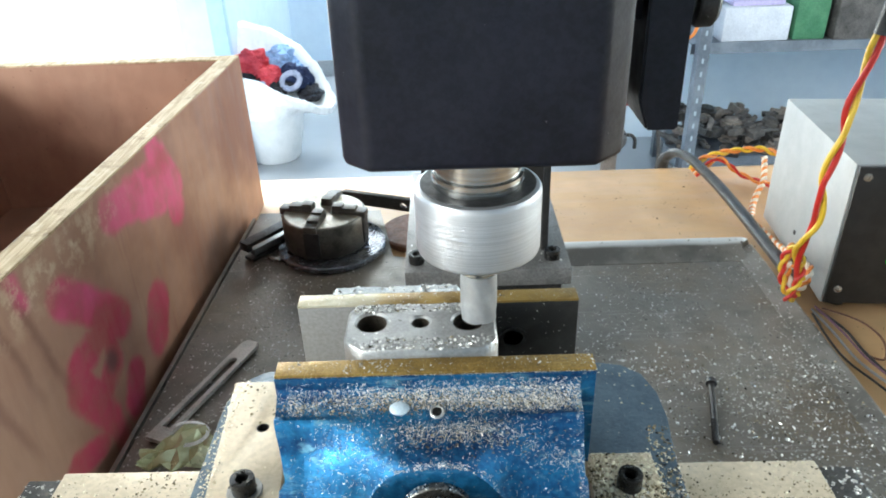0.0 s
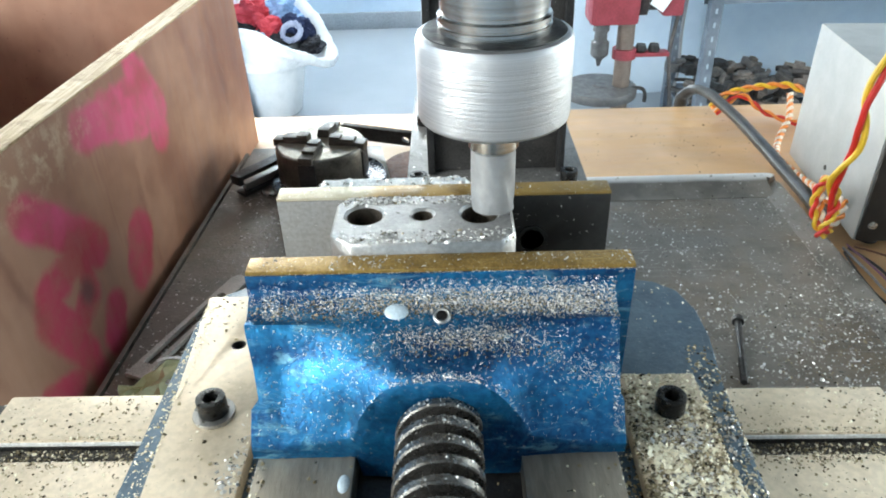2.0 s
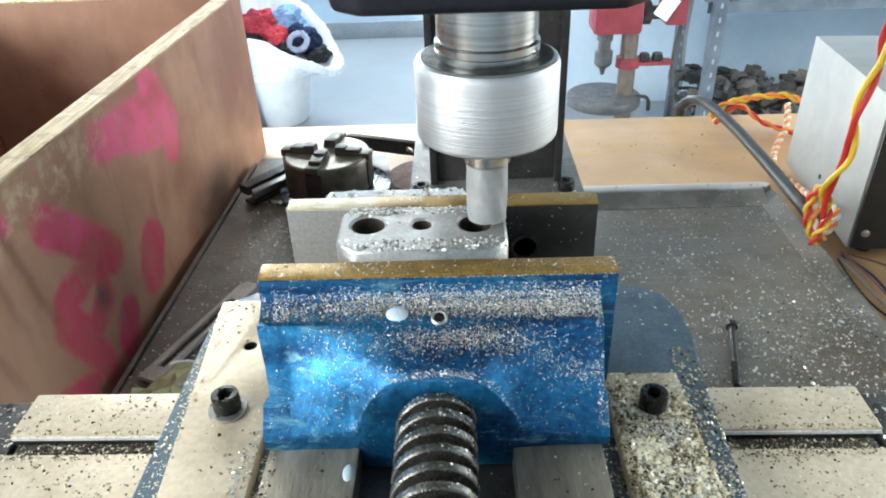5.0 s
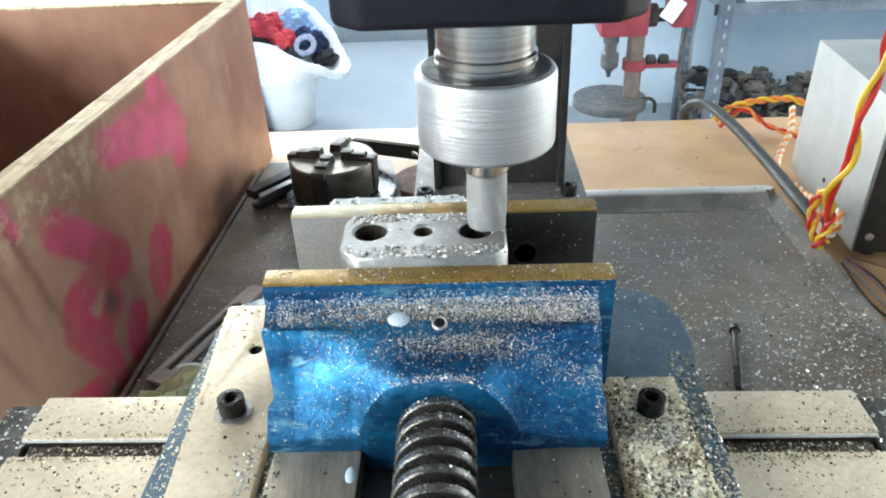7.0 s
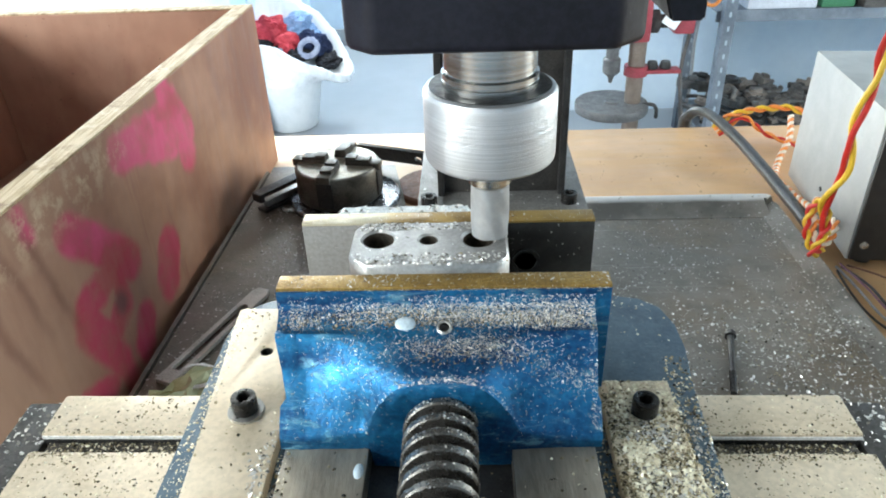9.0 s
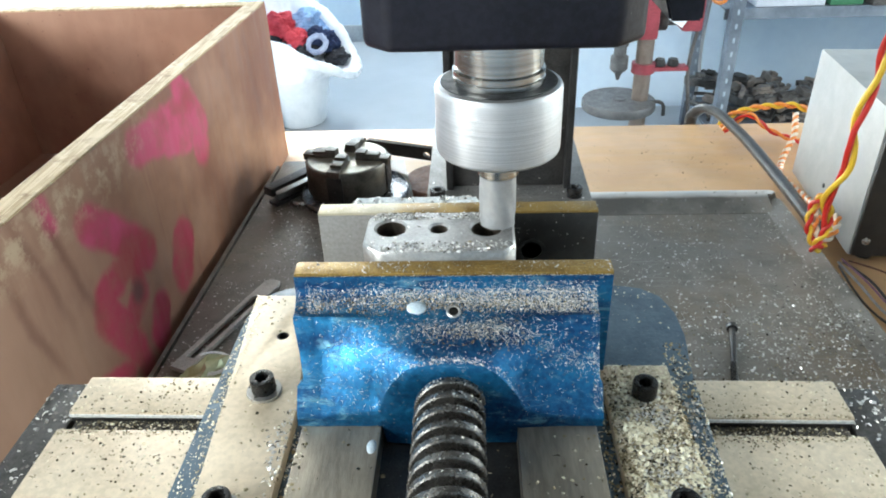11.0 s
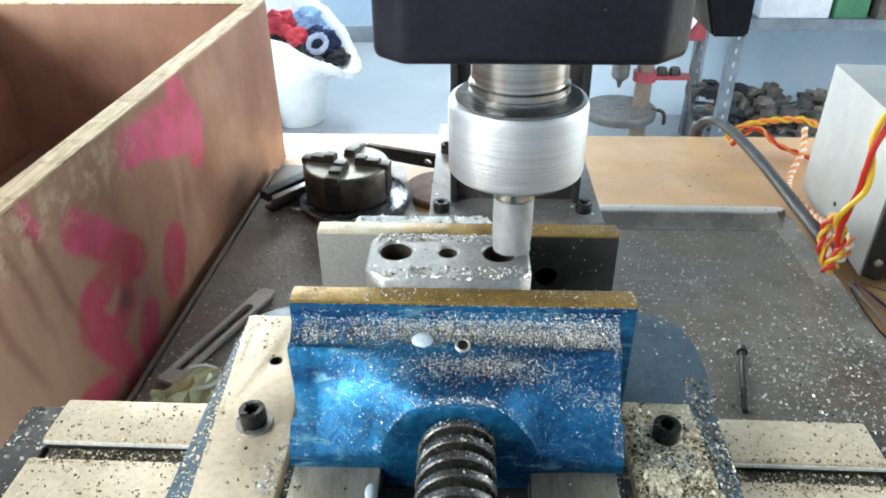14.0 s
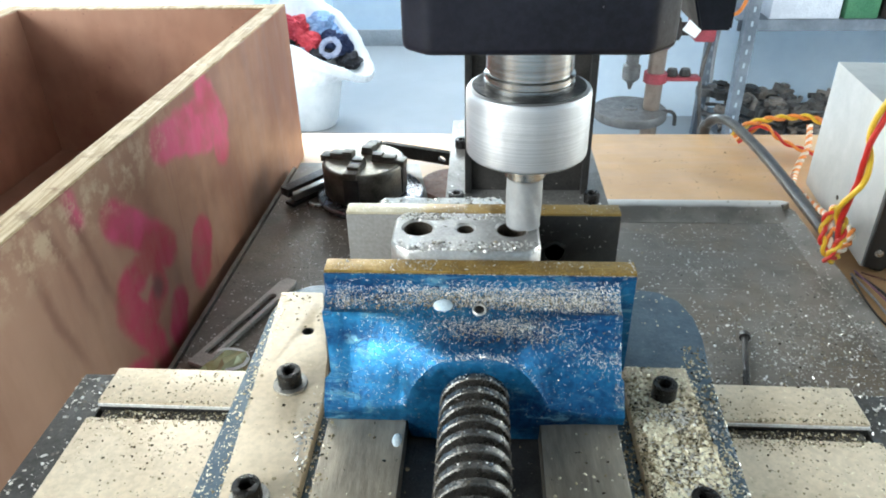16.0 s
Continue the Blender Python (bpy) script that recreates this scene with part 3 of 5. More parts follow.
def table():
    t = thing("milling_table", (-0.02, 0.15, B + 0.105), "ground steel milling table with T-slots, dusted with chips", "machine table")
    m = Matrix.Translation((-0.022 + VX, 0.18, 0)) @ Matrix.Rotation(radians(-0.65), 4, "Z") @ Matrix.Translation((0.022, -0.18, 0))
    x0, x1 = -0.1635, 0.1170

    def slab(*a, b=0.0006):
        bm = box(*a, b)
        bm.transform(m)
        return bm

    # Below their pale tops the rails are blackened down to the body.
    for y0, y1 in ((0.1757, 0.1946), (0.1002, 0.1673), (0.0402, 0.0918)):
        part("slot_side", slab(x0 + 0.0003, x1 - 0.0003, y0, y1, B + 0.1315, B + 0.1412, b=0.0003), DARK, t, "dark side of the T-slot")
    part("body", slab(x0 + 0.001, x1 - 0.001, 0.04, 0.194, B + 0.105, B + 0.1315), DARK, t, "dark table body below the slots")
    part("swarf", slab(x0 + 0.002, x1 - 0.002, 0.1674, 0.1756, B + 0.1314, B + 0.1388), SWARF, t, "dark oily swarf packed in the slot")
    part("rail", slab(x0, x1, 0.1755, 0.1948, B + 0.1400, B + 0.143, b=0.0010), CREAM, t)
    part("rail", slab(x0, x1, 0.100, 0.1675, B + 0.1400, B + 0.143, b=0.0010), CREAM, t)
    part("rail", slab(x0, x1, 0.040, 0.092, B + 0.1400, B + 0.143, b=0.0010), CREAM, t)
    for a, c in ((x0 - 0.0155, x0 - 0.0003), (x1 + 0.0003, x1 + 0.0155)):
        part("end_plate", slab(a, c, 0.030, 0.1955, B + 0.108, B + 0.1385, b=0.0008), ENDPLATE, t, "dark oily end plate strewn with chips")
    # Bright strips carry the light caught along the worn rail edges.
    for y0 in (0.1755, 0.100):
        part("lit_worn_edge", slab(x0 + 0.0004, x1 - 0.0004, y0 - 0.0005, y0 + 0.0004, B + 0.1408, B + 0.1421, b=0.0002), EDGE, t, "bright strip for the worn, light-catching front edge of the rail")
    s = thing("saddle", (-0.02, 0.12, B + 0.02), "dark cast iron saddle under the milling table", "machine saddle")
    part("slide", box(-0.09, 0.05, 0.045, 0.185, B + 0.075, B + 0.105, 0.002), DARK, s)
    part("base", box(-0.075, 0.035, 0.02, 0.21, B + 0.0205, B + 0.075, 0.003), DARK, s)


def vise():
    v = thing("milling_vise", (-0.02 + VX, 0.15, B + 0.143), "blue cast iron milling vise clamping a work block, covered in chips", "vise")
    x = lambda a: a + VX
    # base casting
    right = [(0.0585, 0.05), (0.060, 0.13), (0.0622, 0.184), (0.0648, 0.205), (0.0645, 0.219), (0.0610, 0.2305), (0.054, 0.2365), (0.045, 0.2385)]
    left = [(-0.084, 0.2395), (-0.094, 0.238), (-0.1005, 0.2335), (-0.1045, 0.226), (-0.1062, 0.216), (-0.1065, 0.14), (-0.1072, 0.05)]
    base = part("base", prism([(x(a), b) for a, b in right + left], B + 0.1432, B + 0.1552, 0.0012, 2), BLUE_BASE, v, "dusty blue painted base casting")
    # machined flanges
    pl = [(-0.1030, 0.226), (-0.0992, 0.17), (-0.0960, 0.12), (-0.0930, 0.05), (-0.0731, 0.05), (-0.0731, 0.162), (-0.0757, 0.184), (-0.0856, 0.226)]
    part("flange", prism([(x(a), b) for a, b in pl[::-1]], B + 0.1545, B + 0.160, 0.0009, 2, [circle(x(-0.0864), 0.2000, 0.0022, 16)]), CREAM, v, "pale machined flange")
    # Dark cup inside the hole, colouring its walls as shaded.
    part("flange_hole", lathe([(0, 0), (0.0022, 0), (0.0022, 0.0045), (0.0020, 0.0045), (0.0020, 0.0004), (0, 0.0004)], 16, Matrix.Translation((x(-0.0864), 0.2000, B + 0.1552))), DARK, v, "drilled hole lined dark for its shade")
    pr = [(0.0291, 0.1825), (0.0286, 0.05), (0.0515, 0.05), (0.0520, 0.1825)]
    part("flange", prism([(x(a), b) for a, b in pr[::-1]], B + 0.1545, B + 0.160, 0.0005), CREAM, v, "pale machined flange caked with chips")
    for a, b in ((-0.0859, 0.1695), (0.0413, 0.1680), (-0.0866, 0.1205), (0.0428, 0.1215)):
        cap_screw(v, x(a), b, B + 0.160, washer=a < 0)
    # bed with two ways and the recess between them
    part("bed", box(x(-0.066), x(0.020), 0.05, 0.232, B + 0.1553, B + 0.1575), DARK, v, "dark bed between the ways")
    for a, b in ((-0.0682, -0.0434), (-0.0015, 0.0226)):
        part("way", box(x(a), x(b), 0.05, 0.212, B + 0.1554, B + 0.1650, 0.0005), WAY, v, "bare ground steel way")
    place = Matrix.Translation((x(-0.0455), 0.1404, B + 0.1650)) @ Matrix.Diagonal((0.6, 1.1, 0.5, 1))
    part("glue_drop", lathe([(0.0026, -0.0003), (0.0025, 0.0002), (0.0018, 0.0008), (0.0008, 0.0011), (0, 0.0012)], 20, place), GLUE, v, "milky drop of glue")
    # fixed jaw
    bm = bmesh.new()
    n = 26
    rows = []
    for i in range(n + 1):
        a = x(-0.067 + 0.093 * i / n)
        lift = 0.0045 if 2 < i < 16 else 0.0
        hump = 0.2032 + 0.0010 * noise.noise(V((i * 0.7, 3.1, 0))) + lift
        rows.append([bm.verts.new((a, yy, B + zz)) for yy, zz in ((0.2160, 0.1552), (0.2160, hump - 0.002), (0.2168, hump - 0.0005), (0.2190, hump), (0.2215, hump - 0.0025), (0.2262, 0.1965), (0.2320, 0.180), (0.2345, 0.1552))])
    for r, q in zip(rows, rows[1:]):
        for k in range(8):
            bm.faces.new((r[k], r[(k + 1) % 8], q[(k + 1) % 8], q[k]))
    bm.faces.new(rows[0])
    bm.faces.new(rows[-1])
    bmesh.ops.recalc_face_normals(bm, faces=bm.faces[:])
    part("fixed_jaw", bm, PALE, v, "chip-covered fixed jaw casting")
    plate = box(x(-0.0690), x(0.0288), 0.2085, 0.2158, B + 0.1655, B + 0.2063, 0.0004)
    part("jaw_plate", plate, JAWFACE, v, "grey hardened jaw plate")
    part("jaw_edge", box(x(-0.0690), x(0.0288), 0.2086, 0.2157, B + 0.2063, B + 0.2072, 0.0003), BRASS_WORN, v, "amber oiled top edge rubbed pale at one end")
    part("plate_screw", lathe([(0, 0), (0.0048, 0), (0.0048, 0.0006), (0.0036, 0.0006), (0.0036, -0.0002), (0, -0.0002)], 28, Matrix.Translation((x(0.0062), 0.2085, B + 0.1915)) @ Matrix.Rotation(math.pi / 2, 4, "X")), DARK, v, "dark countersunk plate screw")
    # moving jaw: back slab and the sloping casting round the screw
    moving_jaw(v, x)
    # lead screw
    lead_screw(v, x(-0.0219), 0.1465, 0.040, B + 0.1755)
    part("screw_bracket", box(x(-0.06), x(0.016), 0.042, 0.054, B + 0.1552, B + 0.172, 0.002), BLUE, v)
    return v


FLANK = [(0.1744, 0.2036), (0.1736, 0.1992), (0.1728, 0.1980), (0.1700, 0.1958), (0.1678, 0.1946), (0.1656, 0.1949), (0.1644, 0.1934), (0.1626, 0.1888), (0.1604, 0.1845), (0.1576, 0.1802), (0.1546, 0.1762), (0.1514, 0.1724), (0.1490, 0.1690)]


PALE = surface("chalky_casting", (0.52, 0.57, 0.60), (0.78, 0.80, 0.80), 90, (0.3, 0.55), 0.1, bump=0.0008)


def along(line, u):
    """The point at u, from 0 to 1, of a broken line whose corners are evenly numbered."""
    s = u * (len(line) - 1)
    k = min(int(s), len(line) - 2)
    return V((*line[k], 0)).lerp(V((*line[k + 1], 0)), s - k)


BOSS = [(0.1744, 0.2036), (0.1736, 0.1992), (0.1728, 0.1980), (0.1700, 0.1963), (0.1668, 0.1953), (0.1645, 0.1947), (0.1620, 0.1943), (0.1590, 0.1938), (0.1560, 0.1932), (0.1532, 0.1926), (0.1508, 0.1920), (0.1492, 0.1913), (0.1482, 0.1902)]


def jaw_section(d):
    """Section of the jaw at a distance d from the screw: shelf, shoulder and slope, cut off by an upright front with an arch round the screw."""
    d = abs(d)
    w = min(1.0, max(0.0, (0.040 - d) / 0.029))
    w = 0.6 * w + 0.4 * w * w * (3 - 2 * w)
    q = min(1.0, d / 0.0250)
    arch = max((1 - q ** 4) ** 1.8, 0.22 * w)
    out = []
    for i in range(49):
        u = i / 48
        k = min(1.0, max(0.0, (u - 0.66) / 0.34))
        k = k * k * (3 - 2 * k)
        p = along(FLANK, u).lerp(along(BOSS, u), w + (arch - w) * k)
        out.append((p.x, p.y))
    y, h = out[-1]
    foot = 0.1652 - 0.0067 * (1.0 if d < 0.0205 else 0.0)
    for i in range(1, 9):
        out.append((y - 0.0003 * min(1, i / 2), h + (foot - h) * i / 8))
    return out


def moving_jaw(v, x):
    jaw = part("moving_jaw", box(x(-0.0708), x(0.0285), 0.17405, 0.1744, B + 0.1652, B + 0.2036, 0.0001), BLUE, v, "glossy blue cast moving jaw")
    bm = bmesh.new()
    nx = 110
    x0, x1, xc = -0.0692, 0.0236, -0.0219
    grid = []
    for i in range(nx + 1):
        a = x0 + (x1 - x0) * i / nx
        col = []
        for j, (yy, hh) in enumerate(jaw_section(a - xc)):
            calm = min(1.0, max(0.0, (0.2030 - hh) / 0.008))
            w = noise.noise(V((a * 60, hh * 150, 7.3))) * 0.0006 * calm + noise.noise(V((a * 160, hh * 300, 5))) * 0.00022
            # the ends are cut back above a standing foot
            cut = 0.0030 * min(1.0, max(0.0, (0.1945 - hh) / 0.017)) * (1.0 if hh > 0.1768 else 0.35)
            end = max(0.0, (-0.050 - a) / (-0.050 - x0)) ** 2
            foot = 0.0008 * (1.0 if hh < 0.1775 else 0.0) * max(0.0, (a - 0.012) / (x1 - 0.012)) ** 2
            col.append(bm.verts.new((x(a) - 0.0012 * end + cut * end + foot, yy + w, B + hh + w * 0.5)))
        grid.append(col)
    ny = len(grid[0]) - 1
    for i in range(nx):
        for j in range(ny):
            bm.faces.new((grid[i][j], grid[i + 1][j], grid[i + 1][j + 1], grid[i][j + 1]))
    # close the ends, back and underside
    for col in (grid[0], grid[-1]):
        back = [bm.verts.new((col[0].co.x, 0.1735, B + 0.1652))]
        bm.faces.new(col + back)
        col.append(back[0])
    for i in range(nx):
        a, c = grid[i][ny], grid[i + 1][ny]
        if i == 0:
            e = grid[0][-1]
        f = grid[-1][-1] if i == nx - 1 else bm.verts.new((c.co.x, 0.1735, B + 0.1652 - max(0, 0.1652 + B - c.co.z)))
        bm.faces.new((a, c, f, e))
        e = f
    bmesh.ops.recalc_face_normals(bm, faces=bm.faces[:])
    part("jaw_casting", bm, BLUE, jaw, "glossy blue cast moving jaw swelling round the screw", 42)
    part("jaw_edge", box(x(-0.0707), x(0.0286), 0.1745, 0.1815, B + 0.2030, B + 0.2046, 0.0003), BRASS, jaw, "amber oiled top edge")
    part("jaw_plate", box(x(-0.0707), x(0.0286), 0.1745, 0.1815, B + 0.1655, B + 0.2029, 0.0003), JAWFACE, jaw, "grey hardened jaw plate")
    # set screw hole: a bright rim and a dark disc for its shade; and a set drop of glue
    place = Matrix.Translation((x(-0.0207), 0.1664, B + 0.1957)) @ Matrix.Rotation(radians(21), 4, "X")
    part("set_screw", lathe([(0.0012, -0.0015), (0.0015, 0.0003), (0.0019, 0.0005), (0.0023, 0.0001), (0.0023, -0.0015)], 24, place), STEEL, jaw, "bright rim of a threaded hole")
    part("hole", lathe([(0, 0.0002), (0.0015, 0.0002), (0.0015, -0.0012), (0, -0.0012)], 20, place), BOLT, jaw, "dark disc for the shaded threaded hole")
    place = Matrix.Translation((x(-0.0322), 0.1682, B + 0.1958)) @ Matrix.Rotation(radians(22), 4, "X") @ Matrix.Diagonal((1.0, 0.75, 0.8, 1))
    part("glue_drop", lathe([(0.0032, -0.0008), (0.0031, 0.0002), (0.0022, 0.0009), (0.001, 0.0012), (0, 0.0013)], 24, place), GLUE, jaw, "milky drop of glue")


GLUE = surface("milky_glue", (0.45, 0.55, 0.61), (0.56, 0.64, 0.69), 200, (0.15, 0.25), bump=0.0001)


def lead_screw(v, x, y1, y0, z):
    """Square-threaded screw: a near-black core, and the greyer thread as a helical ridge."""
    core = 0.0068
    m = Matrix.Translation((x, y1 + 0.004, z)) @ Matrix.Rotation(math.pi / 2, 4, "X")
    length = y1 + 0.004 - y0
    s = part("lead_screw", lathe([(0, 0), (core, 0), (core, length - 0.002), (core - 0.002, length), (0, length)], 40, m), BOLT, v, "greasy black square-threaded lead screw")
    pitch, outer, w = 0.0056, 0.0106, 0.0030
    turns = (length - 0.006) / pitch
    n = int(turns * 36)
    bm = bmesh.new()
    rings = []
    for i in range(n + 1):
        a = 2 * math.pi * i / 36
        zz = 0.001 + pitch * i / 36
        c, q = math.cos(a), math.sin(a)
        rings.append([bm.verts.new(m @ V((r * c, r * q, zz + d))) for r, d in ((core - 0.0003, -0.0002), (outer - 0.0004, 0.0002), (outer, 0.0006), (outer, w - 0.0006), (outer - 0.0004, w - 0.0002), (core - 0.0003, w + 0.0002))])
    for r, q in zip(rings, rings[1:]):
        for k in range(6):
            bm.faces.new((r[k], r[(k + 1) % 6], q[(k + 1) % 6], q[k]))
    bm.faces.new(rings[0])
    bm.faces.new(rings[-1])
    bmesh.ops.recalc_face_normals(bm, faces=bm.faces[:])
    part("thread", bm, SCREW, s)


def work_block():
    x = lambda a: a + VX
    c = 0.0058
    x0, x1, y0, y1 = -0.0505, -0.0008, 0.1816, 0.2084
    poly = [(x0 + c, y0), (x1 - c * 0.7, y0), (x1, y0 + c * 0.7), (x1, y1 - 0.001), (x1 - 0.001, y1), (x0 + 0.003, y1), (x0, y1 - 0.004), (x0, y0 + c)]
    poly = [(x(a), b) for a, b in poly]
    holes = [circle(x(-0.0420), 0.1975, 0.0050, 32), circle(x(-0.0259), 0.1972, 0.0029, 24), circle(x(-0.0101), 0.1972, 0.0050, 32)]
    t = thing("work_block", (x(-0.0257), 0.195, B + 0.1658), "bright milled aluminium block with three holes gripped in the vise", "work block")
    part("block", prism(poly, B + 0.1905, B + 0.2075, 0.0008, 1, holes), ALU, t)
    part("block_foot", prism([(a, b) for a, b in poly], B + 0.1652, B + 0.1903), ALU, t)
    # Dark brown linings put the shade of the bores into their walls.
    for hx, hy, r in ((-0.0420, 0.1975, 0.0050), (-0.0259, 0.1972, 0.0029), (-0.0101, 0.1972, 0.0050)):
        part("bore", lathe([(r - 0.00002, 0.0003), (r - 0.00002, 0.0164), (r - 0.0002, 0.0164), (r - 0.0002, 0.0008), (0, 0.0008), (0, 0.0003)], 32, Matrix.Translation((x(hx), hy, B + 0.1905))), BORE, t, "bored hole lined dark for its shade")


BORE = surface("dark_bore_lining", (0.03, 0.026, 0.022), (0.10, 0.08, 0.06), 300, (0.3, 0.5), 0.5)


def mill_head():
    ax, ay = -0.0090, 0.1955
    t = thing("mini_mill", (ax, ay, B + 0.15), "black boxy mini mill with a bright collet nut and end mill", "milling machine")
    hw = 0.0345
    f, k = 0.1600, 0.2340
    plan = [(ax - hw + 0.0065, f), (ax + hw - 0.0075, f), (ax + hw, f + 0.0070), (ax + hw, k), (ax - hw, k), (ax - hw, f + 0.0060)]
    part("housing", prism(plan, B + 0.2772, B + 0.46, 0.0022, 3), BLACK, t)
    part("motor", lathe([(0, 0), (0.030, 0), (0.031, 0.002), (0.031, 0.09), (0.028, 0.094), (0, 0.094)], 40, Matrix.Translation((ax, ay, B + 0.46))), BLACK, t)
    part("arm", box(ax - 0.028, ax + 0.033, k, 0.395, B + 0.30, B + 0.43, 0.003), BLACK, t)
    prof = [(0, 0.0), (0.0125, 0.0), (0.0136, 0.0012), (0.0136, 0.0070), (0.01335, 0.0072), (0.01335, 0.0075), (0.0136, 0.0077), (0.0136, 0.0089), (0.0131, 0.0091), (0.0131, 0.0096), (0.0136, 0.0098),
            (0.0136, 0.0110), (0.0126, 0.0114), (0.0126, 0.0122), (0.0130, 0.0124), (0.0130, 0.030), (0, 0.030)]
    m = Matrix.Translation((ax, ay, B + 0.2515))
    spindle = part("spindle", lathe(prof, 56, m), SPIN, t, "bright threaded spindle nose", 18)
    nut = [(0, 0.006), (0.0142, 0.0062), (0.0145, 0.0205), (0.0150, 0.0214), (0.0174, 0.0217), (0.0184, 0.0213), (0.0189, 0.0204), (0.0190, 0.0196), (0.0190, 0.0018), (0.0188, 0.0009), (0.0182, 0.0003), (0.0174, 0.0), (0.0075, 0.0), (0, 0.0)]
    part("collet_nut", lathe(nut, 72, Matrix.Translation((ax, ay, B + 0.2368))), NUT, t, "turned aluminium collet nut")
    # Flat dark ring standing for the shade inside the bore.
    part("bore_shade_ring", lathe([(0.0144, 0.0), (0.0172, 0.0), (0.0172, 0.0005), (0.0144, 0.0005)], 56, Matrix.Translation((ax, ay, B + 0.2368 + 0.0214))), DARK, t, "flat dark ring for the shaded gap in the nut")
    part("collet", lathe([(0, -0.0088), (0.0050, -0.0088), (0.0050, -0.0083), (0.0063, -0.0083), (0.0066, -0.0080), (0.0066, 0.0006), (0, 0.0006)], 32, Matrix.Translation((ax, ay, B + 0.2368))), SPIN, t, "bright shank")
    # four-flute end mill
    bm = bmesh.new()
    n, seg, r0 = 40, 32, 0.0059
    rings = []
    for i in range(n + 1):
        z = B + 0.2280 - 0.0172 * i / n
        ring = []
        for j in range(seg):
            a = 2 * math.pi * j / seg
            r = r0 - 0.0004 * max(0.0, math.cos(4 * (a - 1.6 * i / n))) ** 2 * min(1, i / 6)
            ring.append(bm.verts.new((ax + r * math.cos(a), ay + r * math.sin(a), z)))
        rings.append(ring)
    for r, q in zip(rings, rings[1:]):
        for j in range(seg):
            bm.faces.new((r[j], r[(j + 1) % seg], q[(j + 1) % seg], q[j]))
    bm.faces.new(rings[0])
    bm.faces.new(rings[-1])
    bmesh.ops.recalc_face_normals(bm, faces=bm.faces[:])
    part("end_mill", bm, ENDMILL, t, "dull silver end mill", 70)
    # side bracket with its clamp knob
    sl = [(0.0325, 0.300), (0.0325, 0.2860), (0.0352, 0.2775), (0.0436, 0.2775), (0.0436, 0.300)]
    bm = bmesh.new()
    vs = [bm.verts.new((a, 0.1825, B + (0.40 if h == 0.300 else h))) for a, h in sl]
    fc = bm.faces.new(vs)
    ex = bmesh.ops.extrude_face_region(bm, geom=[fc])
    bmesh.ops.translate(bm, vec=(0, 0.030, 0), verts=[e for e in ex["geom"] if isinstance(e, bmesh.types.BMVert)])
    bmesh.ops.recalc_face_normals(bm, faces=bm.faces[:])
    bmesh.ops.bevel(bm, geom=bm.edges[:], offset=0.0006, segments=2, affect="EDGES")
    br = part("bracket", bm, BLACK, t)
    part("bracket_mount", box(ax + hw - 0.001, 0.0335, 0.188, 0.208, B + 0.305, B + 0.37, 0.001), BLACK, t)
    part("knob", lathe([(0, 0), (0.0045, 0), (0.0045, 0.0035), (0.0065, 0.004), (0.0072, 0.005), (0.0072, 0.0085), (0.0062, 0.0095), (0, 0.0095)], 28, Matrix.Translation((0.0436, 0.196, B + 0.3085)) @ Matrix.Rotation(math.pi / 2, 4, "Y")), DARK, br, "black clamp knob")


ENDMILL = surface("end_mill_steel", (0.28, 0.28, 0.28), (0.36, 0.36, 0.355), 40, (0.4, 0.5), 0.4, grain=0.1)
SPIN = surface("turned_steel", (0.30, 0.30, 0.29), (0.47, 0.47, 0.455), 1.0, (0.14, 0.22), 0.95, stretch=(6, 6, 900), grain=0.05, bump=0.00003)


def column():
    t = thing("machine_column", (0.005, 0.42, B + 0.02), "dark steel machine column bolted to a heavy base", "machine column")
    part("pedestal", box(-0.043, 0.052, 0.384, 0.505, B + 0.0205, B + 0.112, 0.002), DARK, t)
    part("base_plate", box(-0.0455, 0.0545, 0.366, 0.515, B + 0.112, B + 0.1235, 0.0012), COLPLATE, t, "worn grey base plate")
    part("post", box(-0.0315, 0.0405, 0.393, 0.470, B + 0.1237, B + 0.62, 0.0015), POST, t, "dark ground steel post")
    part("rail", box(0.0385, 0.0425, 0.388, 0.393, B + 0.1237, B + 0.62, 0.0006), DARK, t, "thin black guide strip")
    part("rail", box(-0.0335, -0.0295, 0.388, 0.393, B + 0.1237, B + 0.62, 0.0006), DARK, t, "thin black guide strip")
    for a, b in ((-0.0385, 0.3780), (0.0440, 0.3790), (-0.0375, 0.462), (0.0450, 0.464)):
        cap_screw(t, a, b, B + 0.1236, 0.0048, 0.0060, False)


COLPLATE = surface("worn_base_plate", (0.16, 0.155, 0.15), (0.26, 0.25, 0.24), 60, (0.35, 0.5), 0.5)
POST = surface("dark_post_steel", (0.035, 0.034, 0.033), (0.075, 0.07, 0.066), 60, (0.3, 0.5), 0.5, (0.4, 0.38, 0.33), 500, 0.73)
bench()
tray()
table()
vise()
work_block()
column()
mill_head()


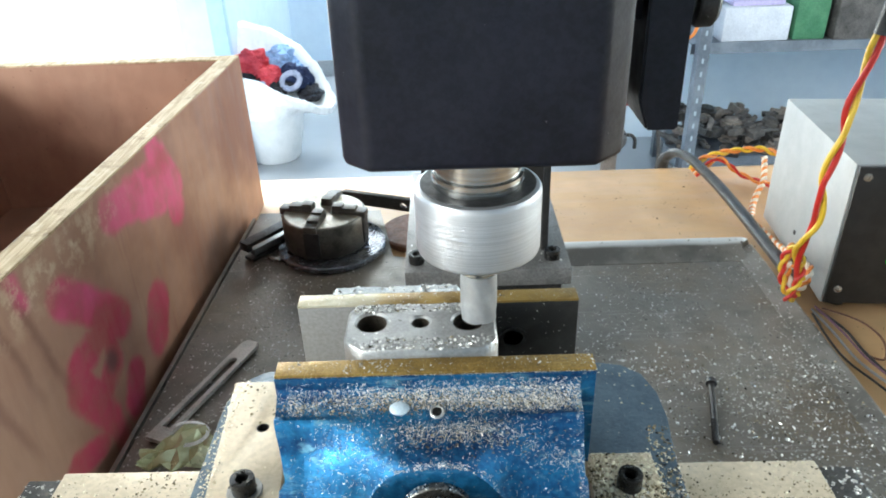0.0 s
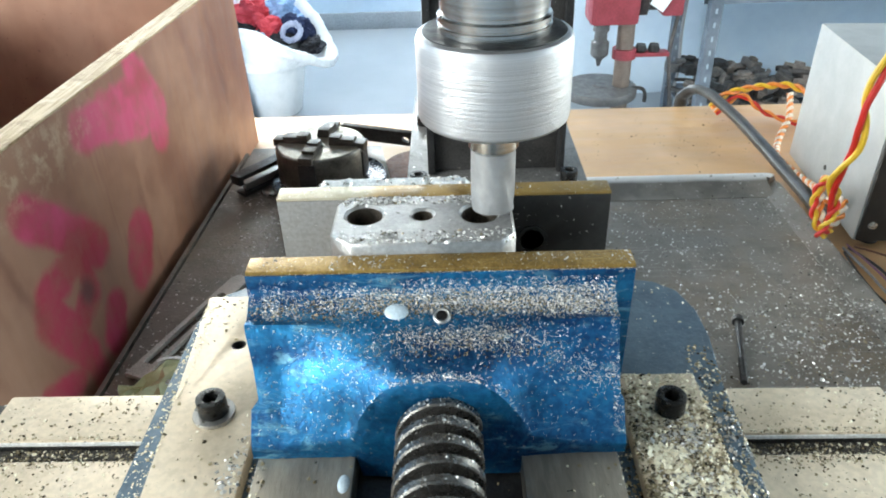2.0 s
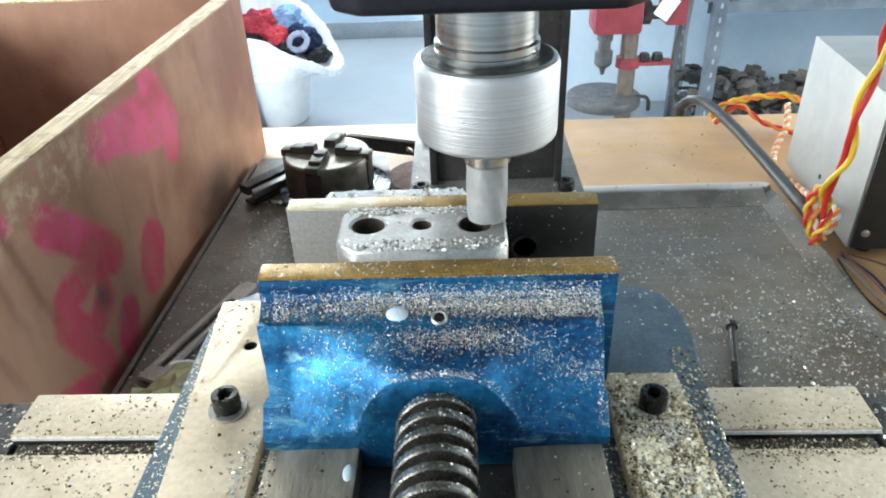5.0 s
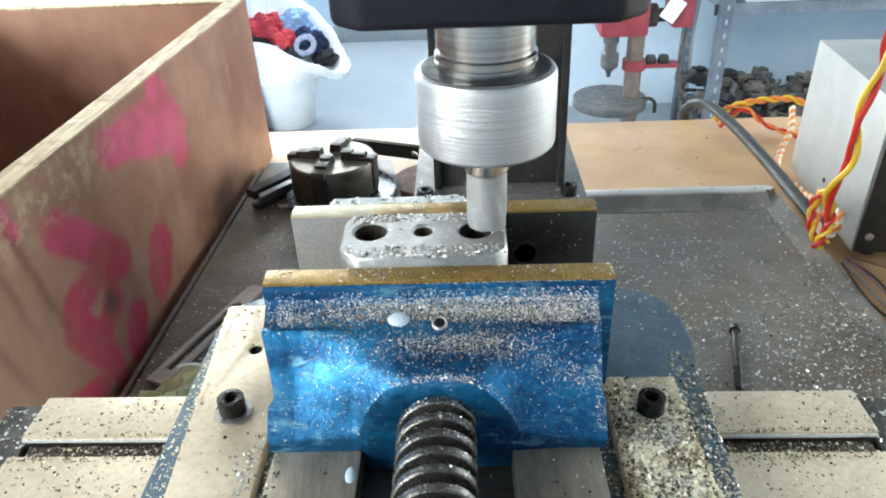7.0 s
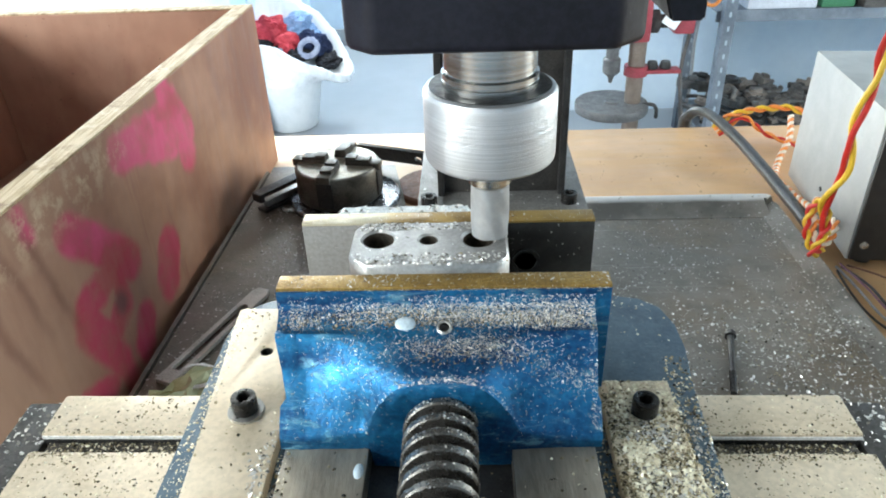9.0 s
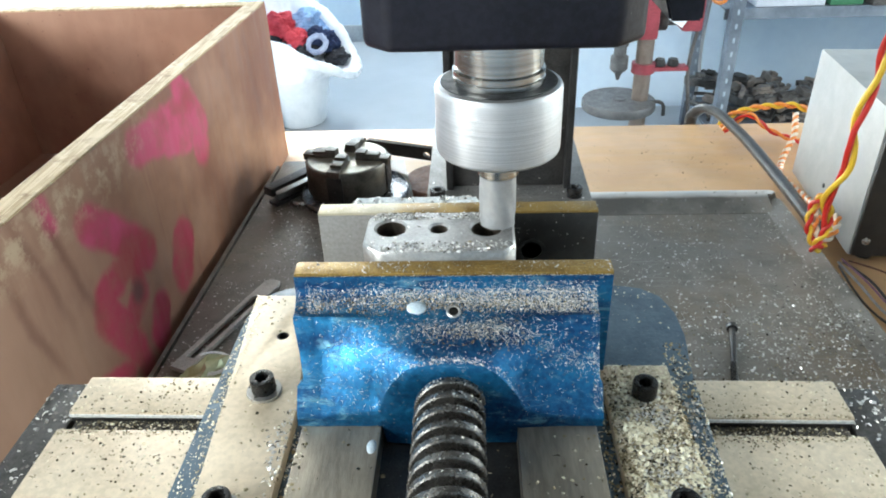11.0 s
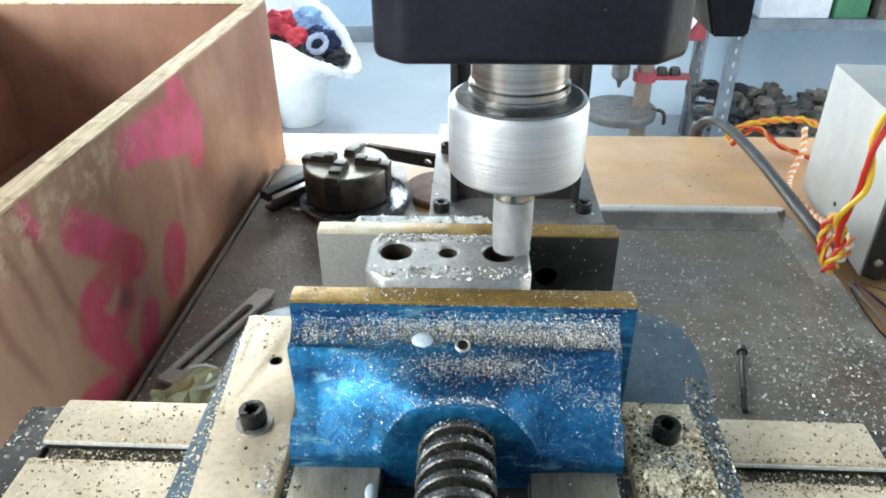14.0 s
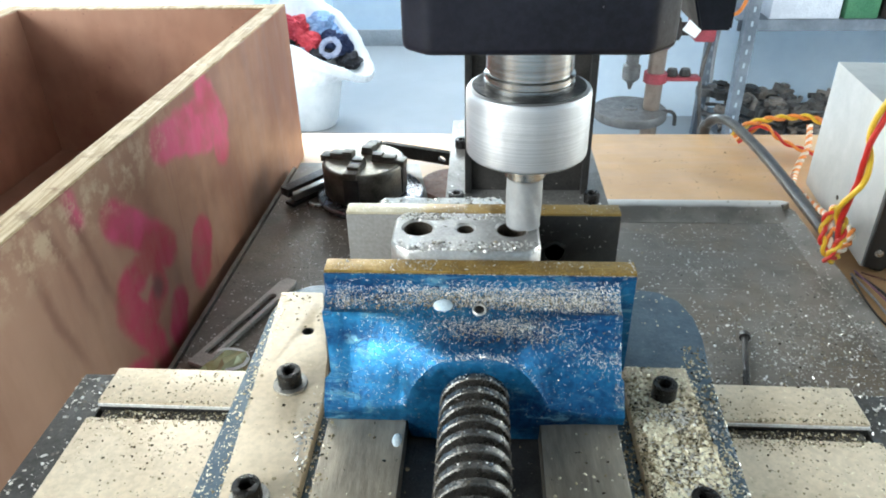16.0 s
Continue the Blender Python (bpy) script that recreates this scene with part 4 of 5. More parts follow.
# ---- wooden box on the bench ----
def ply_box():
    t = thing("wooden_box", (-0.36, 0.40, B), "open plywood box with pink paint patches on its side", "wooden box")
    k, th, top = 0.0353, 0.016, B + 0.167
    far, near, w = 0.720, 0.06, 0.285

    def side_x(y):
        return -0.2225 - k * (0.717 - y)

    def board(y0, y1, off0, off1, z0, z1):
        bm = bmesh.new()
        plan = [(side_x(y0) - off1, y0), (side_x(y0) - off0, y0), (side_x(y1) - off0, y1), (side_x(y1) - off1, y1)]
        merge(bm, prism(plan, z0, z1, 0.0006, 1))
        return bm

    bot = B + 0.0008
    for name, a in (("side_panel", (near, far, 0, th)), ("side_panel", (near, far, w - th, w)), ("end_panel", (far - th, far, th, w - th)), ("end_panel", (near, near + th, th, w - th))):
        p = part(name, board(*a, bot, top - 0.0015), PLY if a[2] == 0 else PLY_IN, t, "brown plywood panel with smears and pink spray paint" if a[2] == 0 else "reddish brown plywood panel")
        part("panel_edge", board(*a, top - 0.0015, top), PLY_EDGE, p, "pale raw layered plywood edge")
    part("bottom", board(near + th, far - th, th, w - th, B + 0.004, B + 0.014), PLY_IN, t)


# ---- power supply and wiring ----
def power_supply():
    t = thing("power_supply", (0.38, 0.56, B), "grey enamelled power supply case with a black front panel", "power supply")
    xf, xb, w, d = 0.2815, 0.2955, 0.20, 0.156
    y0 = 0.485
    ang = math.atan2(xb - xf, d)
    m = Matrix.Translation((xf, y0, B)) @ Matrix.Rotation(-ang, 4, "Z")

    def local(bm):
        bm.transform(m)
        return bm

    part("case", local(box(0, w, 0.0025, d, 0.010, 0.131, 0.0012)), PSU, t)
    front = part("front_panel", local(box(0.0015, w - 0.0015, -0.0008, 0.0025, 0.0115, 0.1295, 0.0005)), PANEL, t, "black front panel")
    for a, h in ((0.0085, 0.122), (0.0095, 0.025), (w - 0.010, 0.122), (w - 0.010, 0.025)):
        mm = m @ Matrix.Translation((a, -0.0008, h)) @ Matrix.Rotation(math.pi / 2, 4, "X")
        part("panel_screw", lathe([(0, 0), (0.0032, 0), (0.0030, 0.0008), (0.0014, 0.0012), (0.0012, 0.0006), (0, 0.0006)], 20, mm), STEEL, front, "steel panel screw")
    mm = m @ Matrix.Translation((0.042, -0.0008, 0.051)) @ Matrix.Rotation(math.pi / 2, 4, "X")
    part("indicator", lathe([(0, 0.0045), (0.0015, 0.0042), (0.0026, 0.003), (0.003, 0.001), (0.003, 0), (0, 0)], 20, mm), LED, front, "glowing green indicator lamp")
    mm = m @ Matrix.Translation((0.034, -0.0008, 0.103)) @ Matrix.Rotation(math.pi / 2, 4, "X")
    part("socket", lathe([(0.0022, 0.004), (0.0045, 0.004), (0.0048, 0.0), (0.0022, 0)], 20, mm), STEEL, front, "steel ring socket")
    for a, y in ((0.001, 0.045), (0.001, 0.0775)):
        mm = m @ Matrix.Translation((0.0, y, 0.026 if y < 0.06 else 0.034)) @ Matrix.Rotation(-math.pi / 2, 4, "Y")
        part("side_screw", lathe([(0, 0), (0.0022, 0), (0.0020, 0.0007), (0, 0.0009)], 16, mm), DARK, t, "small black case screw")
    for a in (0.02, w - 0.02):
        for y in (0.02, d - 0.02):
            part("foot", local(lathe([(0, 0.0003), (0.007, 0.0003), (0.008, 0.010), (0, 0.010)], 20, Matrix.Translation((a, y, 0)))), RUBBER, t, "black rubber foot")


def led_glow():
    n = Nodes("green_indicator", 0.2)
    n.colour((0.02, 0.4, 0.03))
    n.bsdf.inputs["Emission Color"].default_value = (0.05, 0.9, 0.08, 1)
    n.bsdf.inputs["Emission Strength"].default_value = 0.06
    return n.mat


LED = led_glow()


def twisted(name, pts, mats, r, pitch, n, label):
    """Two insulated wires laid round each other along a line."""
    line = curve_points(pts, n)
    t = thing(name, line[0], label, "wire")
    length = sum((b - a).length for a, b in zip(line, line[1:]))
    for k, mat in enumerate(mats):
        out, run = [], 0.0
        prev = line[0]
        for p, a, c in frames(line):
            run += (p - prev).length
            prev = p
            ang = 2 * math.pi * run / pitch + k * 2 * math.pi / len(mats)
            out.append(p + (a * math.cos(ang) + c * math.sin(ang)) * r * 1.04)
        part("strand", sweep(out, circle(0, 0, r, 8)), mat, t)
    return t


def wiring():
    # flat black lead arching over the bench edge towards the supply
    line = [(0.2395, 0.803, B - 0.080), (0.2395, 0.801, B - 0.004), (0.2420, 0.794, B + 0.013), (0.2490, 0.782, B + 0.0220), (0.2580, 0.758, B + 0.0235), (0.2675, 0.705, B + 0.0195), (0.2720, 0.645, B + 0.0160), (0.2730, 0.590, B + 0.0145), (0.2730, 0.545, B + 0.014), (0.2725, 0.512, B + 0.012)]
    solo("black_lead", sweep(curve_points(line, 60), [(0.0074 * math.cos(a), 0.0052 * math.sin(a)) for a in [i * math.pi / 6 for i in range(12)]]), RUBBER, "black sheathed cable arching across the bench", "cable")
    up = [(0.2490, 0.466, B + 0.045), (0.2420, 0.466, B + 0.066), (0.2400, 0.458, B + 0.085), (0.2420, 0.452, B + 0.103), (0.2405, 0.450, B + 0.120), (0.2385, 0.450, B + 0.138), (0.2440, 0.450, B + 0.166), (0.2440, 0.450, B + 0.185), (0.2480, 0.450, B + 0.215), (0.2530, 0.450, B + 0.245), (0.2600, 0.450, B + 0.290), (0.27, 0.45, B + 0.40)]
    twisted("twisted_supply_wire", up, (REDWIRE, YELWIRE), 0.0021, 0.078, 260, "loosely twisted red and yellow wires rising from the bench")
    solo("wire_sleeve", tube([(0.2520, 0.450, B + 0.234), (0.2545, 0.450, B + 0.252), (0.2580, 0.450, B + 0.277)], 0.0052, 16, 12), RUBBER, "black sleeve round the twisted wires", "sleeve")
    coil = [(0.2560, 0.510, B + 0.030), (0.2620, 0.497, B + 0.040), (0.2640, 0.484, B + 0.046), (0.2590, 0.474, B + 0.040), (0.2500, 0.470, B + 0.033), (0.2450, 0.474, B + 0.040), (0.2470, 0.486, B + 0.052), (0.2530, 0.497, B + 0.058), (0.2630, 0.512, B + 0.046), (0.2720, 0.535, B + 0.030), (0.2780, 0.565, B + 0.020), (0.2800, 0.60, B + 0.014), (0.2790, 0.63, B + 0.012)]
    twisted("coiled_wire", coil, (ORWIRE, PALEWIRE), 0.0015, 0.013, 200, "coil of twisted orange and white wires beside the supply")
    coil2 = [(0.2520, 0.470, B + 0.030), (0.2430, 0.468, B + 0.032), (0.2390, 0.475, B + 0.044), (0.2430, 0.484, B + 0.058), (0.2500, 0.480, B + 0.066), (0.2490, 0.468, B + 0.055), (0.2450, 0.462, B + 0.045), (0.2400, 0.462, B + 0.032), (0.2480, 0.466, B + 0.0295)]
    twisted("coiled_wire", coil2, (REDWIRE, YELWIRE), 0.0016, 0.018, 160, "coil of twisted red and yellow wires beside the supply")
    rear = [(0.2600, 0.760, B + 0.010), (0.2750, 0.764, B + 0.022), (0.3000, 0.768, B + 0.027), (0.3250, 0.766, B + 0.030), (0.3450, 0.762, B + 0.030), (0.3650, 0.748, B + 0.020), (0.38, 0.72, B + 0.006)]
    twisted("rear_wire", rear, (ORWIRE, YELWIRE), 0.0020, 0.026, 120, "twisted orange and yellow wires along the rear of the bench")
    rear2 = [(0.2650, 0.757, B + 0.004), (0.2900, 0.760, B + 0.022), (0.3100, 0.745, B + 0.010), (0.3350, 0.725, B + 0.005), (0.36, 0.71, B + 0.004)]
    twisted("rear_wire", rear2, (REDWIRE, ORWIRE), 0.0016, 0.03, 90, "twisted red wires along the rear of the bench")
    drop = [(0.3380, 0.752, B + 0.026), (0.3320, 0.735, B + 0.022), (0.3230, 0.712, B + 0.016), (0.3080, 0.690, B + 0.008), (0.2960, 0.668, B + 0.0055), (0.2870, 0.648, B + 0.009), (0.2795, 0.632, B + 0.012)]
    twisted("spiral_wire", drop, (ORWIRE, PALEWIRE), 0.0017, 0.013, 90, "twisted orange and white wires hanging to the bench")
    loose = [([(0.276, 0.486, B + 0.004), (0.279, 0.455, B + 0.0035), (0.281, 0.420, B + 0.003), (0.292, 0.386, B + 0.003), (0.31, 0.34, B + 0.003)], 0.0010, GREYWIRE),
             ([(0.280, 0.486, B + 0.004), (0.287, 0.455, B + 0.006), (0.290, 0.425, B + 0.004), (0.300, 0.388, B + 0.003), (0.33, 0.35, B + 0.003)], 0.0011, RUBBER),
             ([(0.274, 0.480, B + 0.004), (0.272, 0.450, B + 0.003), (0.273, 0.420, B + 0.003), (0.284, 0.385, B + 0.003), (0.295, 0.33, B + 0.003)], 0.0009, RUBBER),
             ([(0.284, 0.486, B + 0.005), (0.300, 0.460, B + 0.010), (0.308, 0.440, B + 0.007), (0.300, 0.420, B + 0.004), (0.290, 0.425, B + 0.0035)], 0.0008, RUST),
             ([(0.278, 0.486, B + 0.007), (0.283, 0.450, B + 0.007), (0.286, 0.418, B + 0.006), (0.297, 0.386, B + 0.005), (0.32, 0.34, B + 0.003)], 0.0008, MAUVE)]
    for pts, r, mat in loose:
        solo("loose_wire", tube(pts, r, 40, 8), mat, "thin loose wire lying on the bench beside the tray", "wire", "loose wires")


GREYWIRE = surface("grey_wire", (0.28, 0.28, 0.29), (0.4, 0.4, 0.41), 200, (0.3, 0.5))
MAUVE = surface("mauve_wire", (0.16, 0.07, 0.12), (0.25, 0.12, 0.18), 200, (0.3, 0.5))


# ---- tools lying about ----
def lathe_chuck():
    cx, cy = -0.140, 0.622
    t = thing("lathe_chuck", (cx, cy, B), "dark four-jaw lathe chuck lying face up on its backplate", "lathe chuck")
    part("backplate", lathe([(0, 0.0004), (0.0515, 0.0004), (0.0530, 0.0018), (0.0530, 0.0055), (0.0515, 0.0068), (0, 0.0068)], 64, Matrix.Translation((cx + 0.0050, cy - 0.001, B))), BACKPLATE, t, "shiny dark grey round backplate")
    body = [(0, 0.0068), (0.0375, 0.0068), (0.0395, 0.0085), (0.0405, 0.0100), (0.0405, 0.0375), (0.0395, 0.0395), (0.0380, 0.0400), (0.0120, 0.0400), (0.0105, 0.0385), (0.0105, 0.0250), (0, 0.0250)]
    part("body", lathe(body, 64, Matrix.Translation((cx, cy, B))), CHUCK, t, "dark chuck body with a bright worn face")
    part("face", lathe([(0.0125, 0.0400), (0.0378, 0.0400), (0.0374, 0.0404), (0.0129, 0.0404)], 64, Matrix.Translation((cx, cy, B))), FACE, t, "bright worn face")
    for i in range(4):
        m = Matrix.Translation((cx, cy, B)) @ Matrix.Rotation(radians(80 + 90 * i), 4, "Z")
        bm = box(0.0100, 0.0425, -0.0062, 0.0062, 0.0370, 0.0435, 0.0006)
        merge(bm, box(0.0100, 0.0330, -0.0055, 0.0055, 0.0430, 0.0462, 0.0006))
        merge(bm, box(0.0100, 0.0200, -0.0050, 0.0050, 0.0458, 0.0478, 0.0005))
        bm.transform(m)
        part("jaw", bm, CHUCK, t, "dark stepped chuck jaw")
        # A dark block on the rim stands for the shaded jaw slot.
        bm = box(0.0395, 0.0412, -0.0075, 0.0075, 0.012, 0.036, 0.0004)
        bm.transform(m)
        part("slot", bm, DARK, t, "dark block for a shaded jaw slot in the rim")


CHUCK = surface("chuck_steel", (0.050, 0.046, 0.040), (0.13, 0.118, 0.10), 70, (0.3, 0.45), 0.6)
FACE = surface("worn_bright_steel", (0.24, 0.215, 0.17), (0.44, 0.40, 0.33), 60, (0.30, 0.46), 0.75)
BACKPLATE = surface("backplate_steel", (0.07, 0.075, 0.085), (0.17, 0.18, 0.20), 50, (0.16, 0.3), 0.7)


def small_tools():
    # hollow black bar beside the chuck
    m = Matrix.Translation((-0.2130, 0.598, B + 0.0006)) @ Matrix.Rotation(radians(52), 4, "Z") @ Matrix.Scale(0.86, 4)
    t = thing("tool_holder", (-0.2130, 0.598, B), "black slotted steel tool holder lying beside the chuck", "tool holder")
    for name, a in (("top_bar", (0, 0.072, -0.007, 0.007, 0.019, 0.024)), ("lower_bar", (0, 0.072, -0.007, 0.007, 0, 0.004)), ("end_block", (-0.004, 0.002, -0.0072, 0.0072, 0.014, 0.024)), ("end_block", (0.066, 0.074, -0.007, 0.007, 0, 0.024))):
        bm = box(*a, 0.0008)
        bm.transform(m)
        part(name, bm, DARK, t)
    bm = box(0.006, 0.060, -0.0045, 0.004, 0.0045, 0.0125, 0.0012)
    bm.transform(m)
    part("insert", bm, ALU, t, "bright steel insert")
    ring = tube([(-0.1950, 0.6020, B + 0.0024), (-0.1880, 0.5970, B + 0.0024), (-0.1800, 0.5990, B + 0.0024), (-0.1775, 0.6060, B + 0.0024), (-0.1850, 0.6120, B + 0.0024)], 0.0018, 30, 8)
    solo("wire_hook", ring, STEEL, "small bent steel hook lying beside the chuck", "hook")
    # flat bar with a hole leaning on the chuck's rear
    m = Matrix.Translation((-0.0540, 0.668, B + 0.0200)) @ Matrix.Rotation(radians(155), 4, "Z") @ Matrix.Rotation(radians(68), 4, "X") @ Matrix.Rotation(radians(-3), 4, "Z")
    plan = [(0, -0.0095), (0.083, -0.0095), (0.089, -0.006), (0.091, 0), (0.089, 0.006), (0.083, 0.0095), (0, 0.0095)]
    bm = prism(plan, -0.0022, 0.0022, 0.0005, 1, [circle(0.0135, -0.001, 0.0040, 20)])
    bm.transform(m)
    solo("chuck_spanner", bm, DARK, "dark flat steel spanner bar with a round hole", "spanner")
    solo("rusty_disc", lathe([(0, 0.0004), (0.036, 0.0004), (0.037, 0.002), (0.037, 0.006), (0.035, 0.0078), (0.008, 0.0085), (0, 0.0085)], 48, Matrix.Translation((-0.0500, 0.640, B))), RUST, "rusty brown round disc lying on the bench", "disc")
    # slotted strap clamp
    a, c = V((-0.2080, 0.336, B + 0.0215)), V((-0.1690, 0.434, B + 0.0215))
    d = c - a
    m = Matrix.Translation(a) @ Matrix.Rotation(math.atan2(d.y, d.x), 4, "Z")
    L, w = d.length, 0.0068
    plan = [(0, -w), (L - 0.002, -w), (L + 0.003, -w * 0.6), (L + 0.003, w * 0.6), (L - 0.002, w), (0, w)]
    slot = [(0.012, -0.0030)] + [(L - 0.022 + 0.003 * math.sin(q), -0.003 * math.cos(q)) for q in [i * math.pi / 8 for i in range(9)]] + [(0.012, 0.0030)]
    bm = prism(plan, 0, 0.0034, 0.0004, 1, [slot])
    bm.transform(m)
    solo("strap_clamp", bm, STRAP, "worn steel strap clamp with a long slot lying on the tray", "strap clamp")
    # crumpled scrap of foil
    bm = bmesh.new()
    fold = random.Random(11)
    nx, ny = 9, 6
    g = [[bm.verts.new((-0.210 + 0.0062 * i + fold.uniform(-0.002, 0.002), 0.312 + 0.0052 * j * (1 - abs(i - 5) / 9) + fold.uniform(-0.0015, 0.0015), B + 0.0212 + fold.uniform(0, 0.007) + 0.013 * (1 - abs(i - 5) / 5) * (j / 5))) for j in range(ny)] for i in range(nx)]
    for i in range(nx - 1):
        for j in range(ny - 1):
            bm.faces.new((g[i][j], g[i + 1][j], g[i + 1][j + 1]))
            bm.faces.new((g[i][j], g[i + 1][j + 1], g[i][j + 1]))
    ex = bmesh.ops.extrude_face_region(bm, geom=bm.faces[:])
    bmesh.ops.translate(bm, vec=(0, 0, -0.0006), verts=[e for e in ex["geom"] if isinstance(e, bmesh.types.BMVert)])
    bmesh.ops.recalc_face_normals(bm, faces=bm.faces[:])
    solo("foil_scrap", bm, FOIL, "crumpled olive foil scrap lying on the tray", "scrap", smooth=20)
    curl = [(-0.1815 + 0.011 * math.cos(q), 0.3310 + 0.008 * math.sin(q), B + 0.0335 + 0.0012 * q) for q in [2.6 - 0.55 * i for i in range(9)]]
    solo("curled_shaving", sweep(curve_points(curl, 50), [(-0.0011, -0.0002), (0.0011, -0.0002), (0.0011, 0.0002), (-0.0011, 0.0002)]), EDGE, "bright curled metal shaving lying on the foil scrap", "metal shaving")
    # long socket screw lying on the tray
    a, c = V((0.1555, 0.3785, B + 0.0238)), V((0.1405, 0.3225, B + 0.0225))
    m = Matrix.Translation(c) @ (a - c).to_track_quat("Z", "Y").to_matrix().to_4x4()
    L = (a - c).length
    prof = [(0, 0), (0.0018, 0), (0.0022, 0.001)]
    for i in range(16):
        prof += [(0.0022, 0.0015 + i * 0.0012), (0.0019, 0.0021 + i * 0.0012)]
    prof += [(0.0021, 0.022), (0.0021, L - 0.004), (0.0036, L - 0.004), (0.0036, L - 0.0004), (0.0032, L), (0.0014, L), (0.0014, L - 0.002), (0, L - 0.002)]
    solo("loose_screw", lathe(prof, 20, m), DARK, "long black socket head screw lying on the tray", "screw")


STRAP = surface("strap_steel", (0.36, 0.33, 0.29), (0.52, 0.48, 0.43), 60, (0.4, 0.55), 0.25)
def lift_to_tray(names):
    """Sets the things that were laid out at bench level onto the tray floor, slightly smaller."""
    m = Matrix.Translation((0, 0.0017, B + 0.0206)) @ Matrix.Scale(0.938, 4) @ Matrix.Translation((0, 0, -B))
    for ob in scene.objects:
        top = ob
        while top.parent:
            top = top.parent
        if top.name.split(".")[0] in names and ob.type == "MESH":
            ob.data.transform(m)


ply_box()
power_supply()
wiring()
lathe_chuck()
small_tools()
lift_to_tray({"lathe_chuck", "tool_holder", "wire_hook", "chuck_spanner"})


# ---- things in the back of the workshop ----
def waste_bin():
    cx, cy = -0.745, 2.86
    t = thing("waste_bin", (cx, cy, 0), "white plastic waste bin with a white bag slumped over its rim", "waste bin")
    prof = [(0, 0.002), (0.100, 0.002), (0.106, 0.010), (0.147, 0.235), (0.152, 0.238), (0.152, 0.245), (0.143, 0.245), (0.102, 0.014), (0, 0.014)]
    part("bin", lathe(prof, 48, Matrix.Translation((cx, cy, 0))), WHITE, t)
    # mouth of the bag: low and pulled out to one side, standing up behind
    lip = curve_points([V(p) for p in MOUTH] + [V(MOUTH[0])], 145)[:-1]
    n = len(lip)
    centre = sum(lip, V()) / n
    bm = bmesh.new()
    rows = []
    # shares of the way out from the bin to the lip, over its roll and down inside
    for j, (k, roll, drop) in enumerate([(0.0, 0.0, 0.0), (0.30, 0.0, 0.0), (0.62, 0.0, 0.0), (0.86, 0.012, -0.012), (0.97, 0.024, -0.010), (1.0, 0.020, 0.014), (0.98, -0.004, 0.024), (0.95, -0.024, 0.012), (0.95, -0.030, -0.004), (0.95, -0.036, -0.010), (0.95, -0.036, -0.014)]):
        ring = []
        for i, p in enumerate(lip):
            d = V((p.x - centre.x, p.y - centre.y, 0)).normalized()
            a = math.atan2(d.y, d.x)
            foot = V((cx + 0.151 * d.x, cy + 0.151 * d.y, 0.208))
            f = noise.noise(V((d.x * 3.5, d.y * 3.5, j * 0.35))) * 0.6 + abs(noise.noise(V((d.x * 9, d.y * 9, j * 0.25 + 4)))) * 0.7 - 0.2
            q = foot.lerp(p, k) + d * (roll + 0.020 * f * (0.3 + 0.7 * k)) + V((0, 0, drop + 0.012 * f * k))
            if j > 7:
                q = q.lerp(V((cx, cy, 0.25)), (0.12, 0.45, 0.85)[j - 8])
            ring.append(bm.verts.new(q))
        rows.append(ring)
    for r, q in zip(rows, rows[1:]):
        for i in range(n):
            bm.faces.new((r[i], r[(i + 1) % n], q[(i + 1) % n], q[i]))
    bm.faces.new(rows[-1])
    bmesh.ops.recalc_face_normals(bm, faces=bm.faces[:])
    part("bag", bm, BAG, t, "crumpled white plastic bag folded over the rim", 70)
    rags = ((-0.800, 2.91, 0.378, 0.072, 0.055, 0.75, RAGRED, "red rag"), (-0.735, 2.88, 0.336, 0.056, 0.045, 0.65, RAGRED, "red rag"), (-0.695, 2.97, 0.380, 0.062, 0.055, 0.8, RAGBLUE, "light blue rag"),
            (-0.635, 2.92, 0.318, 0.064, 0.050, 0.8, NAVY, "dark blue rag"), (-0.575, 2.90, 0.258, 0.046, 0.050, 0.6, SOOT, "black rag"), (-0.845, 2.87, 0.335, 0.060, 0.050, 0.7, SOOT, "black rag"),
            (-0.775, 2.85, 0.310, 0.045, 0.045, 0.6, SOOT, "black rag"), (-0.765, 2.822, 0.316, 0.028, 0.024, 0.6, DINGY, "dingy white rag"), (-0.695, 2.87, 0.296, 0.052, 0.05, 0.6, SOOT, "black rag"), (-0.640, 2.97, 0.335, 0.045, 0.045, 0.7, RAGBLUE, "light blue rag"))
    for k, (rx, ry, h, r, deep, flat, mat, lab) in enumerate(rags):
        bm = bmesh.new()
        bmesh.ops.create_icosphere(bm, subdivisions=5, radius=1.0)
        for v in bm.verts:
            d = v.co.normalized()
            s = 1 + 0.45 * noise.noise(d * 1.7 + V((k * 3, 0, 0))) + 0.30 * (0.5 - abs(noise.noise(d * V((2.2, 5.5, 3.5)) + V((0, k, 0))))) + 0.10 * noise.noise(d * 9)
            v.co = V((rx + d.x * r * s, ry + d.y * deep * s, h + d.z * r * flat * s))
        solo("rag", bm, mat, "crumpled " + lab + " stuffed in the waste bin", "rag", "rags in the bin")
    # one rag is rolled into a ring
    roll = []
    for i in range(25):
        a = 2 * math.pi * i / 24
        q = 1 + 0.10 * math.sin(2 * a + 0.6)
        roll.append((-0.638 + 0.033 * q * math.cos(a), 2.846 + 0.016 * math.sin(a), 0.326 + 0.030 * q * math.sin(a)))
    bm = tube(roll, 0.0115, 60, 12)
    for v in bm.verts:
        v.co += V((1, 1, 1)) * 0.004 * noise.noise(v.co * 90)
